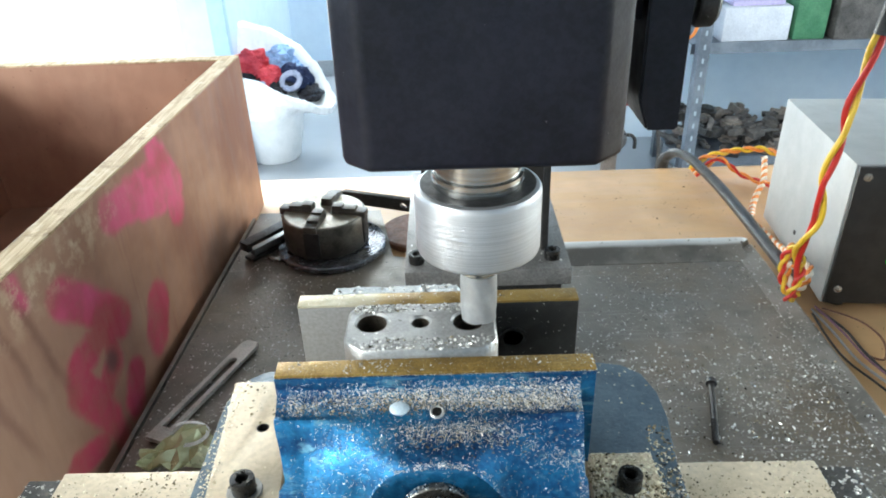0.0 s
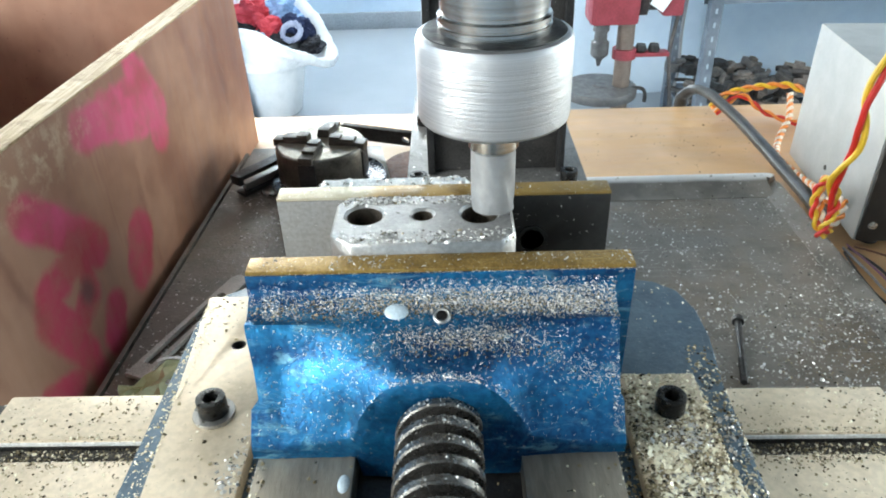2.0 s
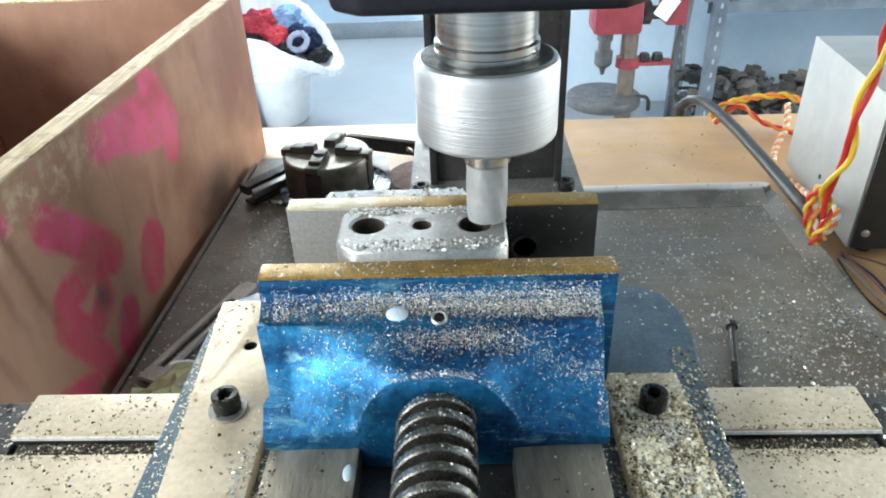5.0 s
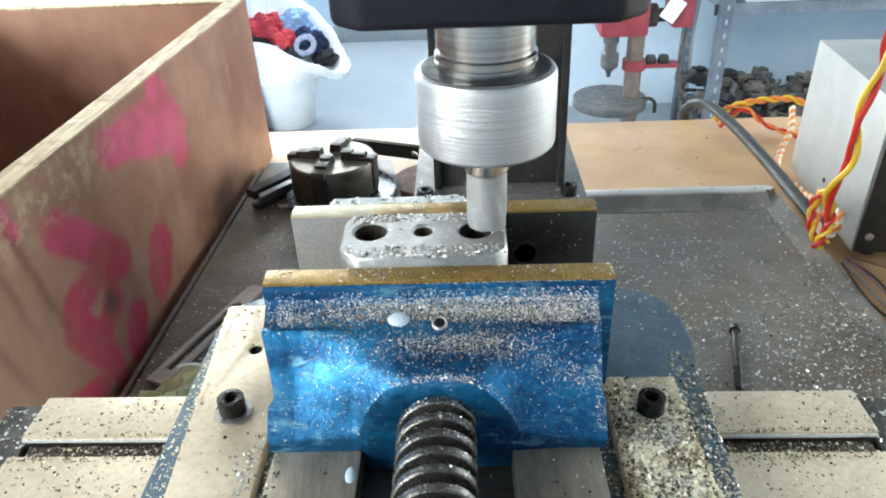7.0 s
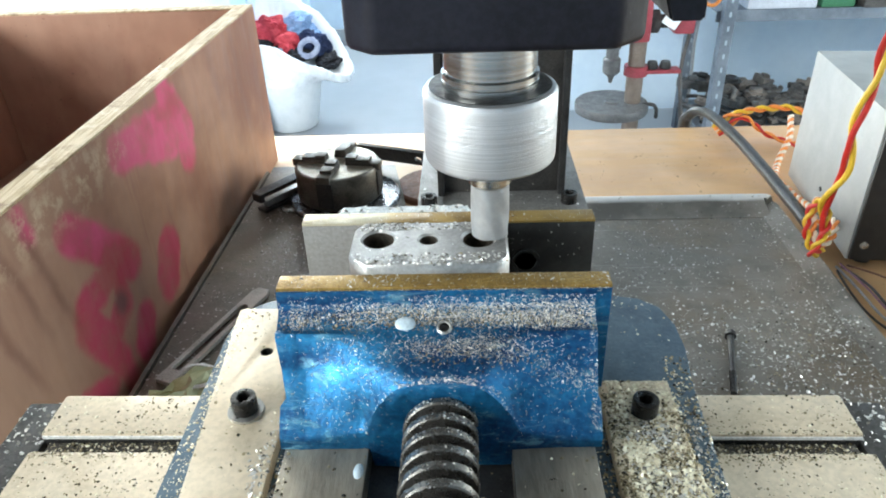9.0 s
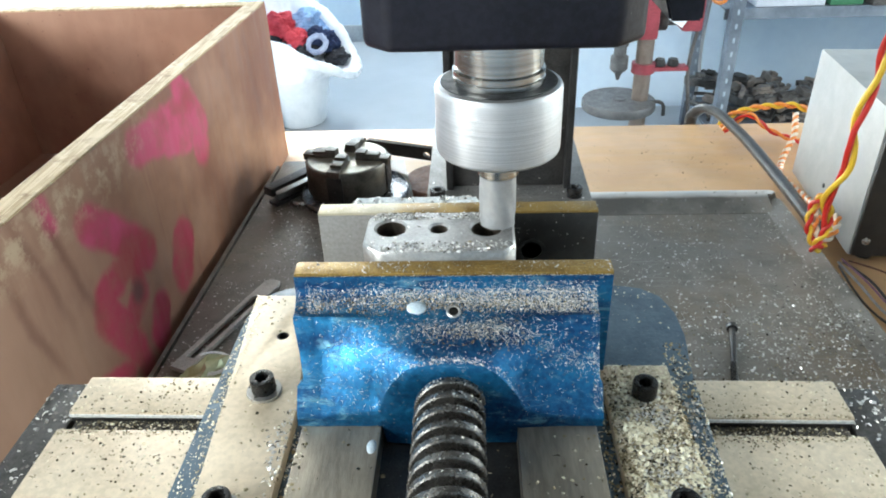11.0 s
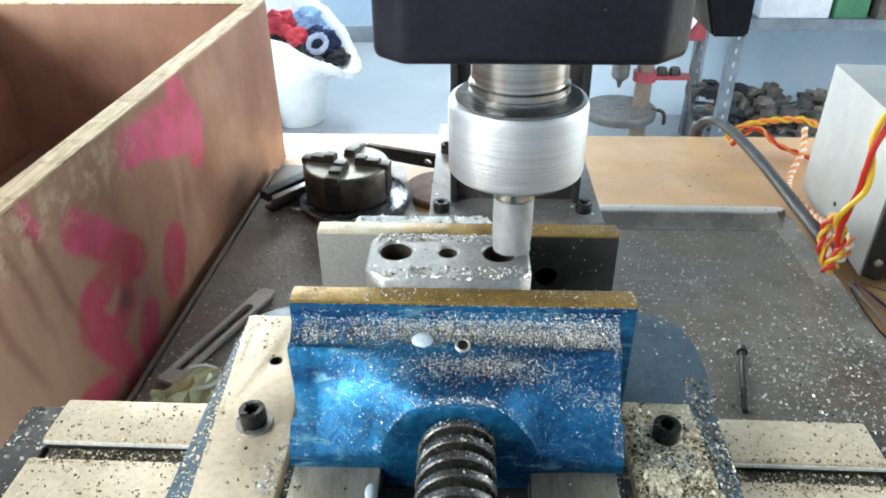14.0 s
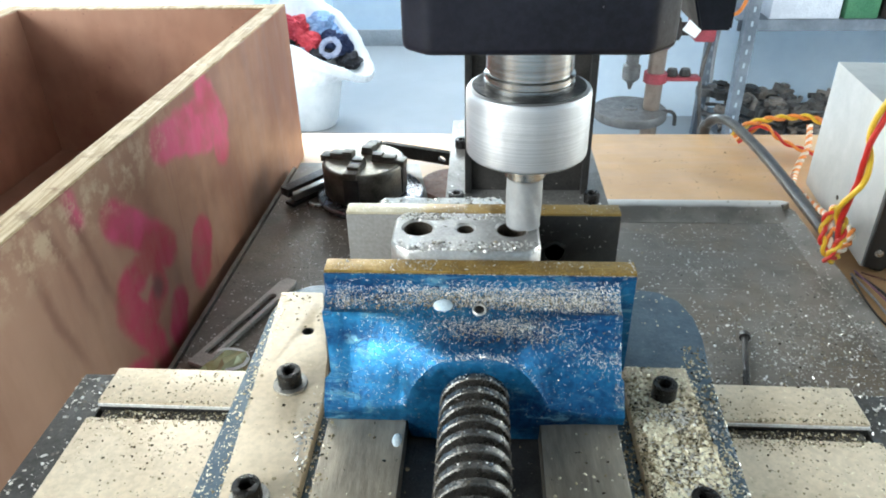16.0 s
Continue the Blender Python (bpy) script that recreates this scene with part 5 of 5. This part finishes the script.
    solo("rag", bm, DINGY, "dingy white rag rolled into a ring in the waste bin", "rag", "rags in the bin")


MOUTH = [(-0.860, 2.77, 0.350), (-0.742, 2.72, 0.345), (-0.655, 2.71, 0.298), (-0.575, 2.75, 0.250), (-0.512, 2.83, 0.200), (-0.500, 2.90, 0.215), (-0.530, 2.97, 0.270), (-0.580, 3.02, 0.350), (-0.660, 3.04, 0.428), (-0.780, 3.06, 0.485), (-0.880, 3.02, 0.505), (-0.940, 2.93, 0.455), (-0.920, 2.84, 0.390)]
BAG = surface("white_bag_film", (0.80, 0.82, 0.85), (0.88, 0.90, 0.92), 14, (0.25, 0.4), grain=0.05)
RAGRED = surface("red_cloth", (0.46, 0.03, 0.05), (0.66, 0.08, 0.10), 30, (0.8, 0.95))
NAVY = surface("navy_cloth", (0.012, 0.02, 0.06), (0.03, 0.05, 0.13), 30, (0.8, 0.95))
SOOT = surface("black_cloth", (0.010, 0.011, 0.016), (0.034, 0.035, 0.045), 30, (0.8, 0.95))
DINGY = surface("dingy_white_cloth", (0.24, 0.28, 0.42), (0.46, 0.49, 0.62), 40, (0.8, 0.95))
RAGBLUE = surface("blue_cloth", (0.20, 0.34, 0.58), (0.32, 0.47, 0.70), 30, (0.8, 0.95))


def drill_press():
    cx, cy = 0.450, 2.22
    px = cx + 0.066
    t = thing("drill_press", (px, cy, 0), "red and grey pillar drill press with a round table", "drill press")
    part("foot", box(cx - 0.12, px + 0.09, cy - 0.10, cy + 0.10, 0, 0.035, 0.008), CAST, t)
    part("pillar", lathe([(0, 0.035), (0.045, 0.035), (0.045, 0.05), (0.026, 0.06), (0.026, 0.80), (0, 0.80)], 32, Matrix.Translation((px, cy, 0))), PILLAR, t, "brownish steel pillar")
    tb = part("table", lathe([(0, 0.262), (0.05, 0.262), (0.09, 0.270), (0.114, 0.276), (0.116, 0.280), (0.116, 0.300), (0.113, 0.304), (0.016, 0.304), (0.014, 0.295), (0, 0.295)], 56, Matrix.Translation((cx, cy, 0))), CAST, t, "round grey cast table")
    part("table_insert", lathe([(0, 0.304), (0.024, 0.304), (0.022, 0.309), (0.008, 0.310), (0, 0.306)], 24, Matrix.Translation((cx, cy, 0))), CAST, tb, "raised boss on the table")
    part("clamp_lever", tube([(px + 0.03, cy - 0.02, 0.30), (px + 0.055, cy - 0.035, 0.305), (px + 0.068, cy - 0.04, 0.292), (px + 0.070, cy - 0.04, 0.262)], 0.006, 24, 8), DARK, tb, "bent black clamp lever")
    part("chuck", lathe([(0, 0.372), (0.005, 0.372), (0.010, 0.392), (0.022, 0.402), (0.027, 0.408), (0.027, 0.446), (0.019, 0.452), (0.019, 0.49), (0, 0.49)], 28, Matrix.Translation((cx - 0.012, cy - 0.01, 0))), CAST, t, "grey steel drill chuck")
    part("quill", lathe([(0, 0.48), (0.024, 0.48), (0.024, 0.56), (0, 0.56)], 28, Matrix.Translation((cx - 0.012, cy - 0.01, 0))), CAST, t)
    part("head", box(cx - 0.055, px + 0.022, cy - 0.06, cy + 0.06, 0.505, 0.70, 0.014), RED, t, "red painted drill head")
    part("feed_hub", lathe([(0, 0), (0.030, 0), (0.034, 0.006), (0.034, 0.030), (0.020, 0.036), (0.020, 0.060), (0, 0.060)], 28, Matrix.Translation((px + 0.022, cy, 0.555)) @ Matrix.Rotation(math.pi / 2, 4, "Y")), CLUTTER, t, "dark feed lever hub")
    part("motor_cover", box(px + 0.090, px + 0.152, cy - 0.05, cy + 0.07, 0.525, 0.72, 0.012), RED, t, "red painted motor cover")
    part("depth_collar", lathe([(0.026, 0), (0.036, 0), (0.036, 0.03), (0.026, 0.03)], 28, Matrix.Translation((px, cy, 0.392))), RED, t, "red clamp collar")
    arm = part("shelf_arm", box(px + 0.02, px + 0.135, cy - 0.022, cy + 0.022, 0.398, 0.410, 0.003), RED, t, "red side arm")
    for a in (0.05, 0.09):
        part("arm_knob", lathe([(0, 0), (0.017, 0), (0.019, 0.006), (0.014, 0.022), (0, 0.024)], 20, Matrix.Translation((px + a, cy, 0.4105))), DARK, arm, "black knob")
    tag = box(-0.024, 0.024, -0.0015, 0.0015, -0.034, 0.034, 0.001)
    tag.transform(Matrix.Translation((px + 0.082, cy - 0.066, 0.585)) @ Matrix.Rotation(radians(32), 4, "Y"))
    merge(tag, box(px + 0.078, px + 0.095, cy - 0.0655, cy - 0.045, 0.58, 0.60))
    part("label_plate", tag, WHITE, t, "tilted white label plate")
    part("cable", tube([(px + 0.09, cy, 0.66), (px + 0.15, cy, 0.56), (px + 0.14, cy, 0.4), (px + 0.16, cy - 0.01, 0.2), (px + 0.13, cy, 0.02)], 0.006, 40, 8), CLUTTER, t, "dark hanging mains cable")


CAST = surface("grey_cast_iron", (0.075, 0.075, 0.078), (0.145, 0.143, 0.142), 25, (0.4, 0.6), 0.3)
PILLAR = surface("brown_stained_steel", (0.17, 0.130, 0.105), (0.27, 0.215, 0.18), 12, (0.35, 0.5), 0.4, grain=0.1)


def rack():
    t = thing("steel_rack", (1.1, 2.5, 0), "grey slotted-angle steel rack with loaded shelves", "rack")

    def upright(x, y):
        bm = prism([(x, y), (x + 0.038, y), (x + 0.038, y + 0.003), (x + 0.003, y + 0.003), (x + 0.003, y + 0.038), (x, y + 0.038)], 0.0, 1.10)
        p = part("upright", bm, RACK, t)
        me = None
        for i in range(18):
            z = 0.12 + 0.045 * i
            ob = part("slot", box(x + 0.016, x + 0.023, y - 0.0006, y + 0.0002, z, z + 0.016, 0.0), DIM, p, "punched slot showing the wall behind") if me is None else new("slot", me)
            if me is None:
                me, first = ob.data, z
            else:
                ob.parent = p
                ob.location = (0, 0, z - first)

    for x, y in ((0.812, 2.36), (0.812, 2.72), (1.95, 2.36), (1.95, 2.72)):
        upright(x, y)
    for z in (0.13, 0.535):
        bm = box(0.80, 2.00, 2.40, 2.70, z - 0.004, z)
        merge(bm, box(0.80, 2.00, 2.397, 2.40, z - 0.034, z + 0.001))
        part("shelf", bm, RACK, t)
    items = ((0.90, 1.12, 2.50, 0.02, 0.11, PAPER, "white paper ream on the shelf", "paper ream"), (1.135, 1.24, 2.50, 0.0, 0.13, GREEN, "green box on the shelf", "box"), (1.26, 1.46, 2.48, 0.0, 0.17, CLUTTER, "dark carton on the shelf", "carton"), (0.93, 1.10, 2.52, 0.11, 0.125, PURPLE, "mauve folder on the paper", "folder"))
    for x0, x1, y, z0, z1, mat, lab, cat in items:
        solo(cat.replace(" ", "_"), box(x0, x1, y - 0.09, y + 0.12, 0.5352 + z0 if z0 > 0.1 else 0.5352, 0.535 + z1, 0.004), mat, lab, cat)
    solo("hanging_cable", tube([(0.690, 2.34, 0.80), (0.700, 2.33, 0.66), (0.735, 2.33, 0.582), (0.775, 2.33, 0.58), (0.800, 2.34, 0.66), (0.795, 2.34, 0.80)], 0.006, 40, 8), ORWIRE, "orange cable looped on the rack upright", "cable")
    solo("hanging_lead", tube([(0.835, 2.66, 0.80), (0.832, 2.655, 0.55), (0.822, 2.65, 0.36), (0.826, 2.64, 0.20), (0.815, 2.63, 0.06), (0.86, 2.60, 0.008)], 0.006, 50, 8), GREYWIRE, "pale grey lead hanging down beside the rack upright", "cable")
    random.seed(7)
    for i in range(170):
        x, y, r = 0.82 + random.random() * 1.05, 2.42 + random.random() * 0.26, 0.014 + 0.024 * random.random()
        z = 0.131 + r * 0.62 + (0.0, 0.030, 0.060)[i % 3] * (1.15 - 0.5 * (x - 0.82))
        if i % 4 == 0:
            bm = lathe([(r * 0.45, -r * 0.4), (r, -r * 0.4), (r, r * 0.2), (r * 0.7, r * 0.25), (r * 0.65, r * 0.5), (r * 0.45, r * 0.5)], 20, Matrix())
        elif i % 4 == 1:
            bm = tube([(-r * 2.2, 0, 0), (-r * 0.8, 0, r * 0.1), (r, 0, 0), (r * 2.0, r * 0.5, 0)], r * 0.28, 12, 8)
        else:
            bm = box(-r * 1.5, r * 1.5, -r * 0.7, r * 0.7, -r * 0.5, r * 0.5, r * 0.12)
            merge(bm, box(-r * 0.6, r * 0.4, -r * 0.4, r * 0.4, r * 0.5, r * 0.9, r * 0.08))
        bm.transform(Matrix.Translation((x, y, z)) @ Matrix.Rotation(random.random() * 6.28, 4, "Z") @ Matrix.Rotation(random.uniform(-0.5, 0.5), 4, "X"))
        solo("scrap_part", bm, (CLUTTER, OLDPART, DARK, CLUTTER, CAST, OLDPART, CLUTTER)[i % 7], "dark jumbled scrap part heaped on the low shelf", "scrap", "scrap on the low shelf", smooth=30)


OLDPART = surface("dull_brown_metal", (0.10, 0.085, 0.075), (0.24, 0.205, 0.18), 25, (0.5, 0.7), 0.2)
GREEN = surface("green_card", (0.03, 0.14, 0.07), (0.06, 0.20, 0.10), 20, (0.6, 0.8))
PAPER = surface("dull_white_paper", (0.50, 0.53, 0.60), (0.60, 0.63, 0.69), 20, (0.6, 0.8))
PURPLE = surface("mauve_card", (0.42, 0.36, 0.60), (0.52, 0.46, 0.70), 20, (0.6, 0.8))
waste_bin()
drill_press()
rack()


# ---- chips and crumbs ----
from mathutils.bvhtree import BVHTree


def solid_under(names):
    verts, faces = [], []
    for ob in scene.objects:
        if ob.type == "MESH" and ob.name.split(".")[0] in names:
            k = len(verts)
            verts += [v.co for v in ob.data.vertices]
            faces += [[k + i for i in p.vertices] for p in ob.data.polygons]
    return BVHTree.FromPolygons(verts, faces)


def scatter(name, tree, top, patches, size, mat, label, lie=0.6, slim=0.3):
    """Small curled shavings dropped on the surfaces below; a patch is x0, x1, y0, y1, count, clumping."""
    rnd = random.Random(len(name) * 31 + len(patches))
    verts, faces = [], []
    for x0, x1, y0, y1, count, clump in patches:
        tries = made = 0
        while made < count and tries < count * 12:
            tries += 1
            x, y = rnd.uniform(x0, x1), rnd.uniform(y0, y1)
            if clump < 0:
                x, y = rnd.gauss((x0 + x1) / 2, (x1 - x0) / 4), rnd.gauss((y0 + y1) / 2, (y1 - y0) / 4)
            elif clump and noise.noise(V((x * clump, y * clump, 7.7))) + rnd.uniform(-0.45, 0.45) < 0.05:
                continue
            place, normal, _, _ = tree.ray_cast(V((x, y, B + top)), V((0, 0, -1)))
            if place is None or normal.z < 0.12:
                continue
            made += 1
            l = size * rnd.uniform(0.35, 1.0) ** 1.5
            w = l * rnd.uniform(slim * 0.6, slim * 1.6)
            t = V((rnd.gauss(0, 1), rnd.gauss(0, 1), rnd.gauss(0, 1 - lie)))
            t = (t - normal * t.dot(normal) * lie).normalized()
            s = normal.cross(t).normalized()
            s = (s + normal * rnd.uniform(-0.6, 0.6)).normalized()
            n = t.cross(s)
            if n.dot(normal) < 0:
                n = -n
            p = place + normal * (0.10 * l + 0.00005)
            k = len(verts)
            curl = rnd.uniform(0.1, 0.5) * l
            for u, lift in ((-1, 0), (0, curl), (1, 0)):
                taper = 1.0 if u == 0 else rnd.uniform(0.4, 0.9)
                verts += [p + t * u * l + s * w * taper + n * lift, p + t * u * l - s * w * taper + n * lift]
            faces += [(k, k + 1, k + 3, k + 2), (k + 2, k + 3, k + 5, k + 4)]
    me = bpy.data.meshes.new(name)
    me.from_pydata([tuple(v) for v in verts], [], faces)
    me.materials.append(mat)
    return tagged(new(name, me), label, "metal chips", kind="stuff")


def chip_metal(name, dark, mid, light, metal=0.55):
    n = Nodes(name, 0.32, metal)
    g = n.tree.nodes.new("ShaderNodeNewGeometry")
    r = g.outputs["Random Per Island"]
    n.colour(n.mix(n.ramp(r, 0.0, 1.0, 0.35, 0.6), n.mix(n.ramp(r, 0.0, 1.0, 0.0, 0.2), dark, mid), light))
    n.rough(n.ramp(r, 0.22, 0.5, 0.0, 1.0))
    return n.mat


CHIP = chip_metal("aluminium_chips", (0.20, 0.19, 0.17), (0.46, 0.45, 0.41), (0.80, 0.79, 0.76))
TRAYCHIP = chip_metal("dull_aluminium_chips", (0.18, 0.17, 0.155), (0.38, 0.36, 0.32), (0.68, 0.66, 0.62))
CRUMB = chip_metal("oily_crumbs", (0.030, 0.025, 0.016), (0.10, 0.082, 0.050), (0.30, 0.245, 0.145))
CREAMCHIP = chip_metal("cream_chips", (0.46, 0.39, 0.23), (0.74, 0.65, 0.46), (0.88, 0.82, 0.63), 0.1)

jaw_tree = solid_under({"moving_jaw", "jaw_casting"})
jaw_patches = [(-0.069, 0.0275, 0.1670, 0.1740, 1700, 60), (-0.090, 0.044, 0.1668, 0.1748, 4200, -1), (-0.030, 0.036, 0.1668, 0.1744, 3000, -1), (-0.069, 0.0275, 0.1728, 0.1745, 900, 0), (-0.03, 0.0275, 0.1728, 0.1745, 1100, 0), (-0.068, 0.023, 0.149, 0.166, 500, 40), (-0.070, 0.024, 0.148, 0.166, 450, 0), (-0.070, -0.030, 0.148, 0.164, 500, 55),
               (-0.040, 0.004, 0.1560, 0.1640, 2000, -1), (-0.03, 0.024, 0.158, 0.1655, 420, -1), (-0.042, -0.002, 0.1478, 0.1500, 420, -1), (0.004, 0.028, 0.1560, 0.1615, 420, -1), (0.019, 0.0285, 0.150, 0.174, 260, 0)]
scatter("jaw_chips", jaw_tree, 0.26, jaw_patches, 0.00040, CHIP, "bright aluminium chips strewn over the blue jaw", lie=0.4, slim=0.22)
scatter("jaw_crumbs", jaw_tree, 0.26, [(-0.08, 0.038, 0.1664, 0.1732, 2100, -1), (-0.045, 0.008, 0.153, 0.163, 350, -1)], 0.00036, CRUMB, "dark oily crumbs on the blue jaw", slim=0.6)
edge_tree = solid_under({"jaw_edge"})
scatter("edge_chips", edge_tree, 0.26, [(-0.070, 0.028, 0.1748, 0.1812, 190, 60), (-0.069, 0.028, 0.2088, 0.2154, 110, 60)], 0.0006, CHIP, "bright chips on the amber jaw edges")
block_tree = solid_under({"block"})
scatter("block_chips", block_tree, 0.26, [(-0.051, -0.002, 0.1822, 0.1885, 330, 110), (-0.051, -0.002, 0.2030, 0.2084, 520, 70), (-0.051, -0.002, 0.1818, 0.2084, 40, 0)], 0.00062, CHIP, "bright chips clinging to the aluminium block", slim=0.6)
scatter("block_crumbs", block_tree, 0.26, [(-0.051, -0.002, 0.1825, 0.1882, 60, 110), (-0.051, -0.002, 0.2035, 0.2084, 90, 70)], 0.0005, CRUMB, "dark crumbs on the aluminium block", slim=0.6)
back_tree = solid_under({"fixed_jaw"})
scatter("fixed_jaw_chips", back_tree, 0.26, [(-0.067, 0.025, 0.2162, 0.2345, 500, 60)], 0.0011, CHIP, "bright chips on the fixed jaw", slim=0.5)
bed_tree = solid_under({"base", "flange", "way", "bed"})
bed_patches = [(-0.107, 0.066, 0.10, 0.238, 520, 25), (0.029, 0.052, 0.11, 0.1825, 2600, 45), (0.029, 0.060, 0.10, 0.155, 1500, 60), (-0.108, -0.100, 0.12, 0.235, 650, 0), (0.052, 0.063, 0.11, 0.20, 220, 60), (-0.078, -0.068, 0.12, 0.17, 140, 0), (0.0226, 0.0295, 0.11, 0.17, 260, 0)]
scatter("bed_chips", bed_tree, 0.20, bed_patches, 0.0006, CREAMCHIP, "cream and silver chips on the vise base", slim=0.5)
crumb_patches = [(0.026, 0.052, 0.11, 0.1825, 1900, 50), (0.026, 0.052, 0.12, 0.168, 1500, 75), (0.0226, 0.031, 0.10, 0.18, 300, 0), (-0.103, -0.074, 0.11, 0.226, 170, 45), (0.052, 0.064, 0.10, 0.20, 200, 40), (-0.076, -0.068, 0.11, 0.18, 200, 0), (-0.068, 0.022, 0.11, 0.148, 60, 30)]
scatter("caked_chips", bed_tree, 0.20, [(0.030, 0.052, 0.095, 0.155, 1500, 130), (0.030, 0.052, 0.11, 0.18, 400, 60)], 0.0011, CREAMCHIP, "cream chips caked on the vise flange", slim=0.7)
scatter("bed_crumbs", bed_tree, 0.20, crumb_patches, 0.00066, CRUMB, "dark oily crumbs on the vise base", slim=0.7)
rail_tree = solid_under({"rail", "slot_side", "body", "swarf"})
scatter("table_crumbs", rail_tree, 0.15, [(-0.166, -0.100, 0.10, 0.196, 700, 35), (0.056, 0.118, 0.10, 0.196, 560, 35), (-0.166, -0.100, 0.176, 0.195, 160, 0), (0.056, 0.085, 0.16, 0.196, 220, 60), (-0.168, -0.10, 0.166, 0.178, 700, 0), (0.05, 0.118, 0.163, 0.176, 800, 0)], 0.0005, CRUMB, "dark crumbs on the milling table", slim=0.7)
scatter("table_chips", rail_tree, 0.15, [(-0.166, -0.100, 0.10, 0.196, 200, 30), (0.056, 0.118, 0.10, 0.196, 200, 30), (-0.168, -0.10, 0.166, 0.178, 380, 0), (0.05, 0.118, 0.163, 0.176, 420, 0)], 0.0007, CREAMCHIP, "pale chips on the milling table", slim=0.5)
plate_tree = solid_under({"end_plate"})
scatter("end_plate_chips", plate_tree, 0.15, [(-0.185, -0.160, 0.06, 0.197, 240, 30), (0.112, 0.136, 0.06, 0.197, 240, 30)], 0.0010, TRAYCHIP, "bright chips on the dark table end plates", slim=0.6)
tray_tree = solid_under({"floor_plate", "rim"})
tray_patches = [(-0.235, 0.245, 0.10, 0.56, 1300, 9), (0.05, 0.245, 0.24, 0.54, 1700, 14), (0.06, 0.25, 0.10, 0.40, 3400, 16), (0.07, 0.22, 0.20, 0.42, 1100, 0), (-0.25, -0.15, 0.10, 0.22, 700, 0), (-0.235, -0.10, 0.10, 0.60, 1700, 16), (-0.24, -0.16, 0.10, 0.26, 900, 20), (0.12, 0.25, 0.12, 0.30, 700, 0), (0.222, 0.257, 0.12, 0.56, 420, 20), (-0.05, 0.25, 0.552, 0.573, 60, 0), (-0.20, -0.06, 0.18, 0.50, 800, 0), (0.045, 0.15, 0.20, 0.50, 500, 0)]
scatter("tray_chips", tray_tree, 0.05, tray_patches, 0.00110, TRAYCHIP, "bright chips strewn over the grey tray", slim=0.5)
scatter("tray_crumbs", tray_tree, 0.05, [(-0.25, -0.12, 0.05, 0.30, 1900, 20), (0.06, 0.25, 0.10, 0.40, 1300, 18), (-0.235, 0.245, 0.2, 0.56, 300, 12)], 0.0010, CRUMB, "dark crumbs strewn over the grey tray", slim=0.6)
scatter("tray_flakes", tray_tree, 0.05, [(-0.252, -0.150, 0.04, 0.22, 900, 30), (0.08, 0.25, 0.10, 0.30, 300, 30), (0.07, 0.24, 0.22, 0.42, 220, 20)], 0.0016, CHIP, "larger bright flakes on the grey tray", slim=0.6)
scatter("grey_chips", bed_tree, 0.20, [(0.031, 0.052, 0.12, 0.160, 800, 60), (0.036, 0.047, 0.150, 0.166, 260, -1), (0.0525, 0.063, 0.11, 0.17, 220, 50), (-0.082, -0.072, 0.125, 0.160, 160, -1)], 0.00085, TRAYCHIP, "grey chips heaped on the vise flange", slim=0.5)
screw_tree = solid_under({"thread", "lead_screw"})
scatter("screw_chips", screw_tree, 0.26, [(-0.036, -0.012, 0.09, 0.150, 240, 0), (-0.034, -0.015, 0.136, 0.150, 260, 0)], 0.00034, TRAYCHIP, "bright chips stuck to the greasy screw", slim=0.7)
bench_tree = solid_under({"top"})
scatter("bench_chips", bench_tree, 0.02, [(0.06, 0.29, 0.575, 0.785, 200, 16), (0.26, 0.40, 0.30, 0.48, 60, 0)], 0.0009, CRUMB, "small chips on the plywood bench top", slim=0.6)
column_tree = solid_under({"base_plate"})
scatter("column_chips", column_tree, 0.13, [(-0.045, 0.054, 0.367, 0.392, 40, 0), (-0.045, -0.034, 0.38, 0.51, 30, 0)], 0.0009, CHIP, "bright chips on the column base", slim=0.5)
